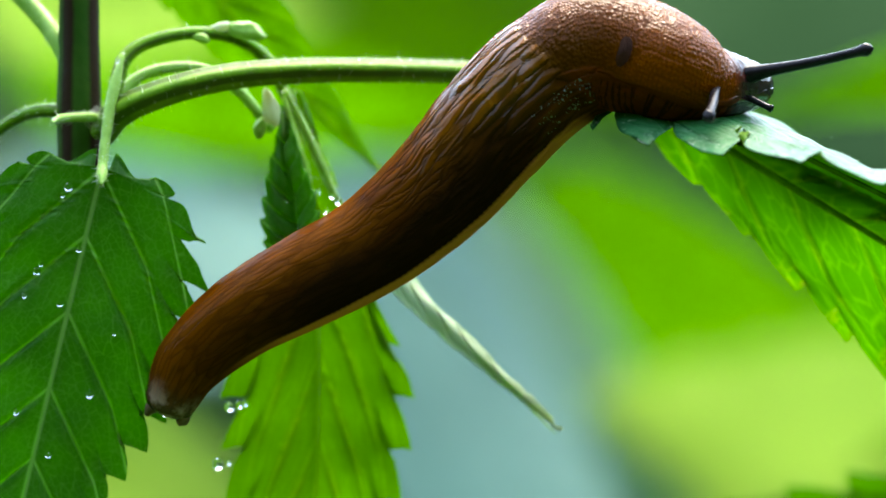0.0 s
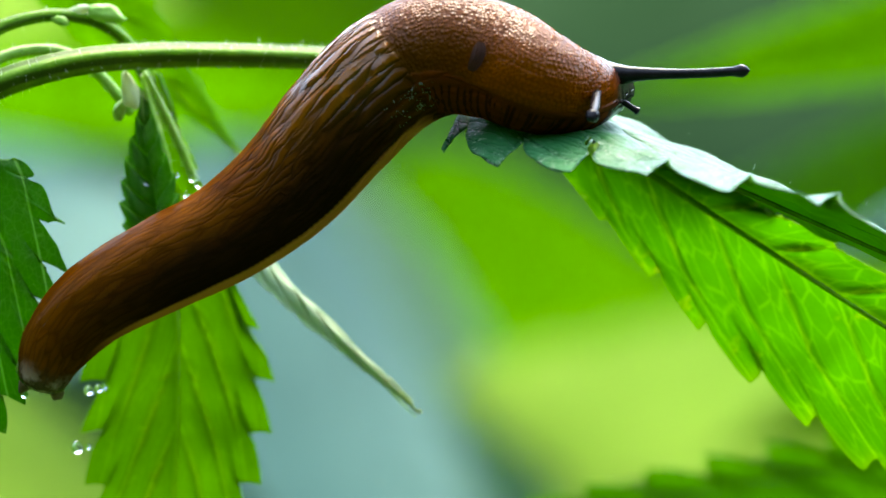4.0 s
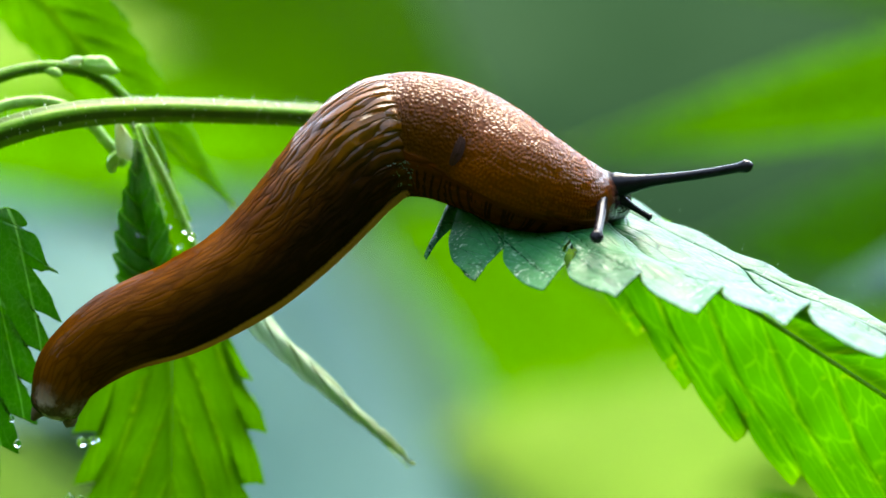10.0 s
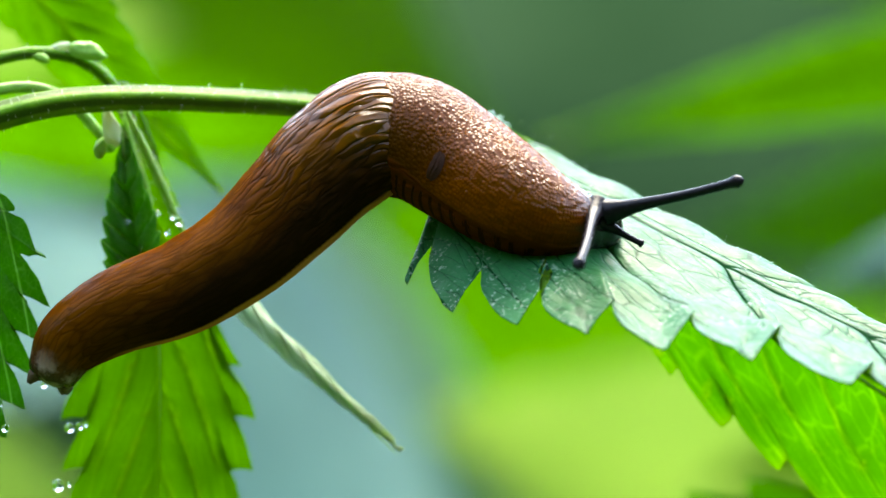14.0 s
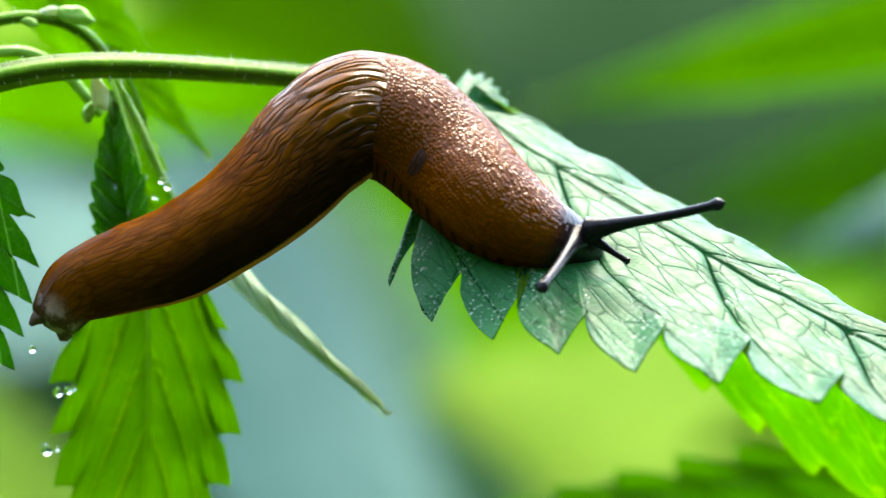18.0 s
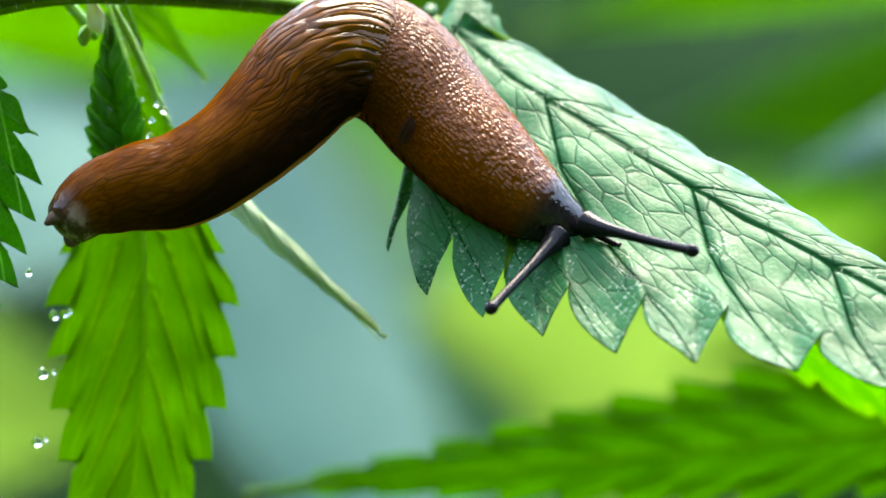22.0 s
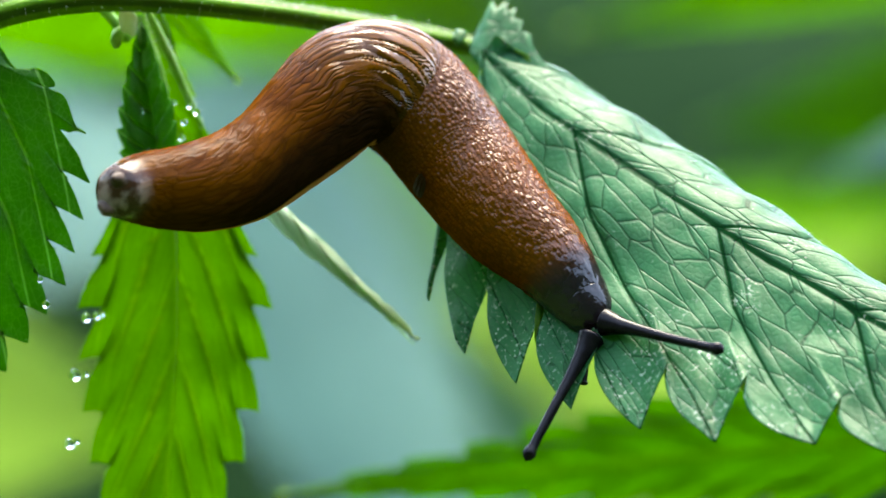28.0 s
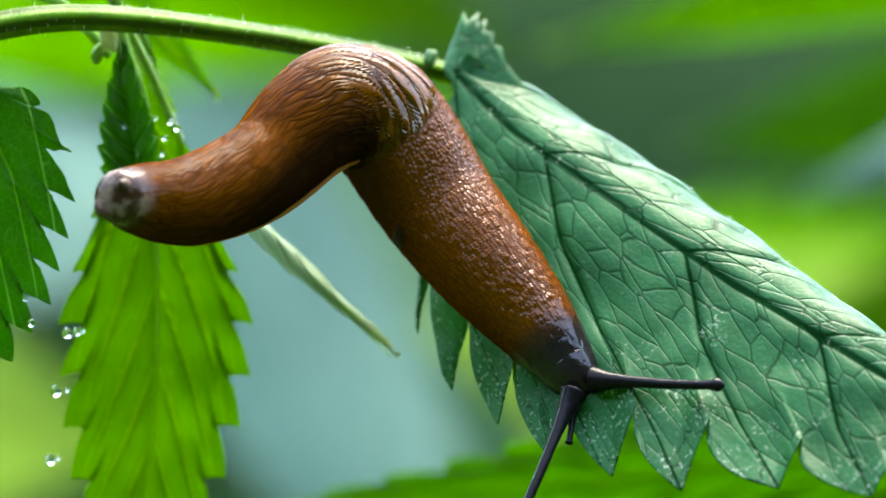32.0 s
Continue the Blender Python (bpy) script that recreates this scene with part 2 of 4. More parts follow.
TOP_LEAF = leaf_material("nettle_upper_side", (0.010, 0.092, 0.024), (0.024, 0.146, 0.046), (0.002, 0.020, 0.006), (0.06, 0.42, 0.06), 0.13, 0.42, 0.6, 0.75, 0.15, 0.026, 9.0, (0.35, 0.4, 0.35), 0.8, 0.03, (0.57, 0.65), 1600)
UNDER_LEAF = leaf_material("nettle_under_side", (0.06, 0.17, 0.010), (0.09, 0.22, 0.015), (0.16, 0.32, 0.03), (0.26, 0.54, 0.01), 0.6, 0.55, 0.0, 0.6, 0.1)
BRIGHT_LEAF = leaf_material("nettle_lower_side", (0.04, 0.13, 0.003), (0.07, 0.18, 0.005), (0.34, 0.48, 0.02), (0.205, 0.49, 0.004), 0.72, 0.55, 0.9, 0.8, 0.1, 0.04, 8.0, (2.1, 1.5, 1.5), 0.75, 0.07, (0.60, 0.66), 330)
DEEP_LEAF = leaf_material("nettle_deep_green", (0.010, 0.085, 0.004), (0.022, 0.130, 0.006), (0.30, 0.54, 0.12), (0.125, 0.43, 0.007), 0.46, 0.42, 0.25, 0.9, 0.15, 0.048, 6.0, (1.9, 1.5, 1.8), 0.22, 0.03)
FRESH_LEAF = leaf_material("nettle_fresh_green", (0.035, 0.13, 0.003), (0.055, 0.18, 0.005), (0.28, 0.50, 0.05), (0.27, 0.52, 0.012), 0.58, 0.45, 0.15, 1.0, 0.12, 0.030, 6.0, (1.6, 1.3, 1.5), 0.45, 0.04)
# the fresh green made darker, with shade put into the colour
LOW_LEAF = leaf_material("nettle_green_with_shade", (0.022, 0.085, 0.003), (0.05, 0.15, 0.006), (0.2, 0.36, 0.03), (0.18, 0.42, 0.010), 0.55, 0.5, 0.4, 0.6, 0.2, 0.02, 9.0)
PALE_LEAF = leaf_material("pale_leaf", (0.40, 0.60, 0.33), (0.54, 0.70, 0.44), (0.5, 0.6, 0.4), (0.50, 0.66, 0.34), 0.4, 0.45, 0.0, 0.5, 0.3)


def far_material(name, a, b, light, passing, rough=0.6):
    """A leaf deep in the bed, partly lit through."""
    m = Net(name)
    at = m.coords()
    n1, n2 = m.noise(at, 9, 3), m.noise(at, 60, 3)
    tone = m.ramp(m.math("ADD", m.math("MULTIPLY", n1, 0.7), m.math("MULTIPLY", n2, 0.3)), (0.35, 0.0), (0.65, 1.0))
    m.join(m.mix(tone, a, b), m.bsdf.inputs["Base Color"])
    m.join(m.ramp(n2, (0.3, rough - 0.1), (0.7, rough + 0.1)), m.bsdf.inputs["Roughness"])
    back = m.n.new("ShaderNodeBsdfTranslucent")
    m.join(m.mix(tone, m.mix(1.0, light, (0.75, 0.8, 0.7), "MULTIPLY"), light), back.inputs["Color"])
    mixer = m.add("ShaderNodeMixShader", Fac=passing)
    m.join(m.bsdf.outputs[0], mixer.inputs[1])
    m.join(back.outputs[0], mixer.inputs[2])
    m.join(mixer.outputs[0], m.out.inputs["Surface"])
    return m.mat


FAR_YELLOW = far_material("far_leaf_yellow_green", (0.22, 0.30, 0.09), (0.30, 0.38, 0.13), (0.46, 0.60, 0.22), 0.7)
FAR_GREEN = far_material("far_leaf_green", (0.06, 0.15, 0.002), (0.09, 0.20, 0.003), (0.24, 0.45, 0.006), 0.7)
FAR_MID = far_material("far_leaf_mid_green", (0.035, 0.085, 0.003), (0.05, 0.12, 0.004), (0.155, 0.29, 0.003), 0.6)
FAR_DEEP = far_material("far_leaf_dark", (0.04, 0.11, 0.007), (0.065, 0.16, 0.010), (0.16, 0.35, 0.006), 0.5)
# pale blue here and in FAR_PALE is sky sheen put into the colour
FAR_BLUE = far_material("far_leaf_painted_sheen", (0.074, 0.168, 0.120), (0.138, 0.270, 0.200), (0.12, 0.25, 0.17), 0.2, 0.7)
FAR_SEA = far_material("far_leaf_sea_green", (0.05, 0.15, 0.045), (0.10, 0.23, 0.09), (0.13, 0.33, 0.05), 0.45)
FAR_PALE = far_material("far_leaf_pale_painted_sheen", (0.068, 0.160, 0.112), (0.135, 0.270, 0.195), (0.12, 0.25, 0.17), 0.2, 0.7)
STEM = plain_material("nettle_stem", (0.06, 0.15, 0.004), (0.11, 0.22, 0.010), 300, 0.45, 0.4, gloss=0.10, passing=0.5, stripe=(0.042, 0.085, 0.007))
OLD_STEM = plain_material("nettle_main_stem", (0.014, 0.055, 0.004), (0.030, 0.075, 0.008), 150, 0.55, gloss=0.06, stripe=(0.020, 0.010, 0.004))
DEEP_STEM = plain_material("curled_lobe_green", (0.010, 0.06, 0.006), (0.03, 0.12, 0.012), 400, 0.4, gloss=0.15)
PALE_STEM = plain_material("young_stem", (0.14, 0.30, 0.03), (0.26, 0.44, 0.08), 300, 0.4, gloss=0.25, passing=0.1)
HAIR = plain_material("stinging_hair", (0.5, 0.55, 0.4), (0.6, 0.65, 0.5), 300, 0.3)
SOIL = plain_material("undergrowth", (0.012, 0.03, 0.006), (0.03, 0.07, 0.012), 6, 0.9, gloss=0.0)
FAR_GREY = plain_material("undergrowth_shade", (0.021, 0.046, 0.015), (0.038, 0.070, 0.025), 3, 0.9, gloss=0.0)
SLUG = slug_material()
BLACK = plain_material("tentacle_hide", (0.004, 0.003, 0.004), (0.012, 0.009, 0.010), 900, 0.2, 0.3, 0.0001, 0.12)
PIT = plain_material("pore_hide", (0.02, 0.005, 0.001), (0.035, 0.009, 0.002), 900, 0.6, 0.4, 0.0001, 0.1)
TAIL = plain_material("tail_hide", (0.030, 0.014, 0.007), (0.13, 0.075, 0.045), 260, 0.45, 0.5, 0.0003, 0.15)
FROTH = plain_material("froth", (0.06, 0.066, 0.045), (0.15, 0.16, 0.11), 900, 0.15, 0.3, 0.0001, 0.6, passing=0.3)


def drop_material():
    m = Net("water")
    m.bsdf.inputs["Base Color"].default_value = (1, 1, 1, 1)
    m.bsdf.inputs["Roughness"].default_value = 0.0
    m.bsdf.inputs["IOR"].default_value = 1.33
    m.bsdf.inputs["Transmission Weight"].default_value = 1.0
    return m.mat


WATER = drop_material()


# ---- helpers of this scene ----
def mesh_of(name, verts, faces, material, attributes=None, smooth=True):
    me = bpy.data.meshes.new(name)
    me.from_pydata([tuple(v) for v in verts], [], faces)
    for key, values in (attributes or {}).items():
        values = np.asarray(values, dtype=np.float32)
        vector = values.ndim == 2
        layer = me.attributes.new(key, "FLOAT_VECTOR" if vector else "FLOAT", "POINT")
        layer.data.foreach_set("vector" if vector else "value", values.ravel())
    me.materials.append(material)
    if smooth:
        me.polygons.foreach_set("use_smooth", [True] * len(me.polygons))
    me.update()
    return me


def part(name, me, parent, label="", m=None):
    ob = new(name, me)
    ob.parent = parent
    if m is not None:
        ob.matrix_basis = m
    if label:
        tagged(ob, label)
    return ob


def empty(name, label, category, m=None, group=""):
    ob = new(name)
    ob.empty_display_size = 0.01
    if m is not None:
        ob.matrix_basis = m
    return tagged(ob, label, category, group)


def spline(points, n):
    """n points along a smooth curve through the given ones."""
    p = [Vector(q) for q in points]
    p = [p[0] * 2 - p[1]] + p + [p[-1] * 2 - p[-2]]
    out, spans = [], len(p) - 3
    for i in range(n):
        t = i / (n - 1) * spans
        k = min(int(t), spans - 1)
        t -= k
        a, b, c, d = p[k:k + 4]
        out.append(0.5 * (2 * b + (c - a) * t + (2 * a - 5 * b + 4 * c - d) * t * t + (3 * b - a - 3 * c + d) * t ** 3))
    return out


def tube(name, points, radii, material, n=40, sides=14, ridges=0.0):
    """A round, tapering shoot along points."""
    line = spline(points, n)
    verts, faces, stripe = [], [], []
    side = Vector((0, -1, 0.2))
    for i, c in enumerate(line):
        along = (line[min(i + 1, n - 1)] - line[max(i - 1, 0)]).normalized()
        u = along.cross(side).normalized()
        v = along.cross(u)
        f = i / (n - 1) * (len(radii) - 1)
        k = min(int(f), len(radii) - 2)
        r = radii[k] + (radii[k + 1] - radii[k]) * (f - k)
        for j in range(sides):
            a = 2 * math.pi * j / sides
            q = r * (1 + ridges * math.cos(4 * a) + 0.03 * noise.noise(c * 900 + Vector((math.cos(a), math.sin(a), 0))))
            verts.append(c + (u * math.cos(a) + v * math.sin(a)) * q)
            stripe.append(0.5 + 0.5 * math.cos(4 * a + 0.9))
    for i in range(n - 1):
        for j in range(sides):
            k = (j + 1) % sides
            faces.append((i * sides + j, i * sides + k, (i + 1) * sides + k, (i + 1) * sides + j))
    faces.append(tuple(range(sides))[::-1])
    faces.append(tuple((n - 1) * sides + j for j in range(sides)))
    return mesh_of(name, verts, faces, material, {"stripe": stripe})


PROFILE = ((0, 0.16), (0.05, 0.62), (0.12, 0.9), (0.22, 1.0), (0.36, 0.97), (0.5, 0.83), (0.66, 0.58), (0.82, 0.3), (0.93, 0.12), (1, 0.0))


OVATE = ((0, 0.10), (0.05, 0.58), (0.11, 0.86), (0.18, 0.98), (0.26, 1.0), (0.38, 0.98), (0.5, 0.83), (0.66, 0.58), (0.82, 0.3), (0.93, 0.12), (1, 0.0))


def width_at(u, profile=PROFILE):
    xs, ys = zip(*profile)
    return float(np.interp(u, xs, ys))


def blade(name, length, width, side, teeth, material, tooth=0.13, droop=None, cup=0.0, quilt=0.0006, profile=PROFILE, cols=18, seed=0, arch=0.0, phase=0.0, rim=0.0, bow=0.0, laterals=None, fine=14, belly=0.52, tip=0.84, curl=0.0, dome=0.0, rib_at=0.0, lobes=0.0, acute=1.0):
    """One half of a nettle blade: x along the midrib, y across, z up. The side veins run to the teeth."""
    rows = teeth * fine + 1
    verts, faces, vein, grid, course, dust = [], [], [], [], [], []
    across = [0, 0.006] + [(j / cols) ** 0.85 for j in range(1, cols)] + [0.994, 1]
    cols += 2
    for i in range(rows):
        um = i / (rows - 1)
        k, f = divmod(um * teeth + phase, 1.0)
        wob = 0.85 + 0.3 * noise.noise(Vector((k * 3.7, seed, 0.5)))
        rise = (f / tip) ** belly - 1 if f < tip else -((f - tip) / (1 - tip)) ** 0.6
        rise *= wob
        w = width * width_at(um, profile)
        root_x = (um ** 1.65) * length
        tip_line = min(abs(f - tip), abs(f + 1 - tip), 1) * 1.0
        for v in across:
            s = v ** 1.3
            t = max(0.0, (v - 0.55) / 0.45) ** 1.1
            x = root_x + (um * length - root_x) * s + tooth * 0.5 * w * (rise + 0.5) * t
            y = w * v * (1 - 0.05 * math.sin(math.pi * v)) + tooth * w * rise * t
            x -= lobes * UNIT * max(0.0, 1 - um / 0.3) ** 2 * v * min(1.0, 1.4 * w / width)
            if lobes and um < 0.16:     # teeth along the hollowed base
                x -= 26 * UNIT * math.sqrt(1 - um / 0.16) * t * (0.5 + 0.5 * math.cos(2 * math.pi * um / 0.04))
            off = y / UNIT
            gap, number = tip_line, um * teeth + phase - tip
            if laterals:     # few side veins that bend forward, each for two or three teeth
                off = y / UNIT + side * rib_at * min(1.0, 0.25 + x / UNIT / 260, w / width * 1.4)
                number = float(np.interp(x / UNIT - np.interp(abs(off), (0, 117, 199, 300, 480), np.array((0, 150, 320, 570, 950)) * acute), laterals, range(len(laterals))))
                gap = abs((number + 0.5) % 1 - 0.5) * 2.0
            groove = math.exp(-(gap / 0.085) ** 2) * (1 - 0.6 * v * v)
            z = quilt * (1 - groove * 1.6) * math.sin(math.pi * min(v * 1.15, 1)) ** 0.8 if 0 < v < 1 else 0
            z += 0.0007 * noise.noise(Vector((x * 160, y * 160, seed))) * min(1, v * 4)
            if laterals:     # the blade rounds over beyond the midrib, which lies in a groove
                z -= 0.0003 * math.exp(-(off / 11) ** 2)
                if side < 0 and off < 0:
                    z -= 0.25 * off * off / rib_at * UNIT
            z += cup * w * v * v + dome * v * (1 - v)
            z += arch * (x / length) ** 2 * length
            z -= curl * min(1.0, max(0.2, 1.2 - 1.3 * um)) * (rise + 0.2) * t
            if droop:
                z -= droop(um) * v ** 2.2
            verts.append((x, side * y + bow * math.sin(math.pi * min(max(x / length, 0), 1)) * (1 - 0.3 * x / length), z))
            grid.append((number * 4.0 + seed, y / UNIT / 44, side * 3.0) if laterals else (um * teeth * 1.45 + seed, v * width / 0.0042, side * 3.0))
            course.append((number, abs(off), 0))
            vein.append(rim * max(0, (v - 0.93) / 0.07))
            dust.append(max(0.0, (v - 0.6) / 0.4))
    c = cols + 1
    for i in range(rows - 1):
        for j in range(cols):
            q = (i * c + j, (i + 1) * c + j, (i + 1) * c + j + 1, i * c + j + 1)
            faces.append(q if side < 0 else q[::-1])
    # side +1 lies to the left of the way from base to tip; upper side faces +z
    faces = [q[::-1] for q in faces]
    return mesh_of(name, verts, faces, material, {"vein": vein, "grid": grid, "course": course, "rim_dust": dust})


def thick(ob, t=0.00022, under=None):
    mod = ob.modifiers.new("thickness", "SOLIDIFY")
    mod.thickness, mod.offset = t, -1.0
    if under:
        ob.data.materials.append(under)
        mod.material_offset = 1
    return ob


def midrib(name, length, material, radius=0.0006, arch=0.0, n=30, bow=0.0):
    pts = [(length * i / 6, bow * math.sin(math.pi * i / 6) * (1 - 0.05 * i), arch * (i / 6) ** 2 * length - radius * 1.7) for i in range(7)]
    return tube(name, pts, (radius, radius * 0.8, radius * 0.5, radius * 0.15), material, n, 8)


def frame_of(origin, along, up):
    """A pose with x along and z as near to up as can be."""
    x = Vector(along).normalized()
    y = Vector(up).cross(x).normalized()
    z = x.cross(y)
    m = Matrix((x, y, z)).transposed().to_4x4()
    m.translation = origin
    return m


def leaf_pose(px, py, depth, angle, roll, dive=0.0):
    """A leaf whose midrib starts at the plan's point and runs down to the right by angle (degrees). roll 0: seen edge-on from the side
    of its right half; roll 90: its upper side faces the camera. dive: degrees by which the tip leans away."""
    a, r, d = radians(angle), radians(roll), radians(dive)
    along = Vector((math.cos(a) * math.cos(d), math.sin(d), -math.sin(a) * math.cos(d)))
    up0 = Vector((math.sin(a), 0, math.cos(a)))
    up = up0 * math.cos(r) + Vector((0, -1, 0)) * math.sin(r)
    return frame_of(spot(px, py, depth), along, up)


def whole_leaf(name, parent, length, width, teeth, material, m, label="", fold=0.0, rib=None, folds=None, widths=None, **more):
    """A leaf as a part: the midrib, with its two halves as pieces of it."""
    n = UNIT
    stalk = part(name, midrib("midrib", length * n, rib or STEM, 0.0005, more.get("arch", 0.0), bow=more.get("bow", 0.0)), parent, label, m)
    for side in (1, -1):
        half = part("half_blade", blade("half_blade", length * n, (width if not widths else widths[0] if side > 0 else widths[1]) * n, side, teeth, material, seed=length + side, **more), stalk)
        half.matrix_basis = pose(0, 0, 0, (folds[0] if side > 0 else folds[1]) if folds else side * fold, 0, 0)
        thick(half)
    return stalk


# ---- the ground and the far growth ----
def build_setting():
    verts, faces, n = [], [], 60
    for i in range(n + 1):
        for j in range(n + 1):
            x, y = (i / n * 2 - 1), (j / n * 2 - 1)
            X, Y = 120 * x * abs(x) ** 1.5, 120 * y * abs(y) ** 1.5 + 1
            verts.append((X, Y, 0.04 * noise.noise(Vector((X * 1.3, Y * 1.3, 0)))))
    for i in range(n):
        for j in range(n):
            a = i * (n + 1) + j
            faces.append((a, a + n + 1, a + n + 2, a + 1))
    tagged(new("ground", mesh_of("ground", verts, faces, SOIL)), "dark shaded soil under the nettles", "ground", kind="structure")
    # a bank of shaded growth behind everything
    verts, faces, n, k = [], [], 48, 12
    for i in range(n):
        a = 2 * math.pi * i / n
        for j in range(k + 1):
            h = j / k
            r = 4.5 + 0.8 * h + 0.5 * noise.noise(Vector((math.cos(a) * 3, math.sin(a) * 3, h * 3)))
            # behind the camera, out of view, it leans in and rises to block sky
            r *= 1 - 0.32 * (max(0.0, 0.25 - math.sin(a)) / 1.25) ** 0.7 * h ** 2
            verts.append((r * math.cos(a), r * math.sin(a), -0.1 + (2.2 + 1.4 * max(0.0, 0.25 - math.sin(a)) ** 0.6) * h + 0.3 * h * noise.noise(Vector((math.cos(a) * 5, math.sin(a) * 5, 7)))))
    for i in range(n):
        for j in range(k):
            a, b = i * (k + 1) + j, ((i + 1) % n) * (k + 1) + j
            faces.append((a, b, b + 1, a + 1))
    tagged(new("backdrop", mesh_of("backdrop", verts, faces, FAR_GREY)), "dark green bank of distant undergrowth, raised out of view to block sky", "undergrowth", kind="structure")


def far_leaf(px, py, depth, length, width, angle, roll, material, dive=0.0, label="large blurred green leaf deep in the nettle bed"):
    k = (0.6 + depth) / 0.6
    m = leaf_pose(px, py, depth, angle, roll, dive)
    thing = empty("background_leaf", label, "leaf", m, "background leaves")
    part("midrib", midrib("midrib", length * UNIT * k, STEM, 0.0012), thing)
    # its own stem, rooted in the ground farther back
    foot = m.translation.copy()
    line = [foot, foot + Vector((0, 0.10, -0.05)), Vector((foot.x, foot.y + 0.3, foot.z * 0.55)), Vector((foot.x + 0.02, foot.y + 0.36, -0.03))]
    back = m.inverted()
    part("stem", tube("stem", [back @ q for q in line], (0.0014, 0.0018, 0.002, 0.0022), STEM, 30, 10), thing)
    for side in (1, -1):
        thick(part("half_blade", blade("half_blade", length * UNIT * k, width * UNIT * k, side, 14, material, quilt=0.002, cols=10, seed=px + side), thing, m=pose(0, 0, 0, -side * 8, 0, 0)))
    return thing


def build_background():
    yellow, green = "broad yellow-green leaf lit through by the sky", "broad fresh green leaf far behind the slug"
    blue, dark = "broad leaf with a pale bluish sky sheen in its colour", "dark green leaf with shade put into its colour"
    # upper left and middle
    far_leaf(100, -330, 1.5, 1050, 330, 38, 120, FAR_MID, label=green)
    far_leaf(-330, 0, 1.3, 680, 170, 6, 122, FAR_YELLOW, label=yellow)
    far_leaf(-250, 90, 1.7, 1000, 250, 10, 122, FAR_GREEN, label=green)
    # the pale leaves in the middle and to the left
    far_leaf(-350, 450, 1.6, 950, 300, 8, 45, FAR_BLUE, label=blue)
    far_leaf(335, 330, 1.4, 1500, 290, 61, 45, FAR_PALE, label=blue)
    far_leaf(440, 350, 1.55, 1450, 270, 57, 50, FAR_SEA, label=green)
    # bright leaves on the right
    far_leaf(540, 430, 1.7, 1350, 250, 28, 122, FAR_GREEN, label=green)
    far_leaf(580, 1070, 1.6, 1800, 330, -14, 122, FAR_YELLOW, label=yellow)
    far_leaf(950, 850, 2.0, 1400, 330, -4, 122, FAR_GREEN, label=green)
    far_leaf(-330, 900, 1.4, 620, 280, 6, 122, FAR_YELLOW, label=yellow)
    # the band at the upper right; dark leaf colour stands for shade round it
    far_leaf(1950, 60, 0.55, 1000, 110, 168, 56, FAR_GREEN, label=green)
    far_leaf(2000, 330, 0.85, 800, 170, 172, 60, FAR_DEEP, label=dark)
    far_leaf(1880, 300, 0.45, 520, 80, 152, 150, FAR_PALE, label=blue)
    far_leaf(2000, -150, 1.2, 800, 170, 175, 60, FAR_MID, label=green)
    far_leaf(2000, 620, 1.5, 800, 170, 160, 60, FAR_MID, label=green)


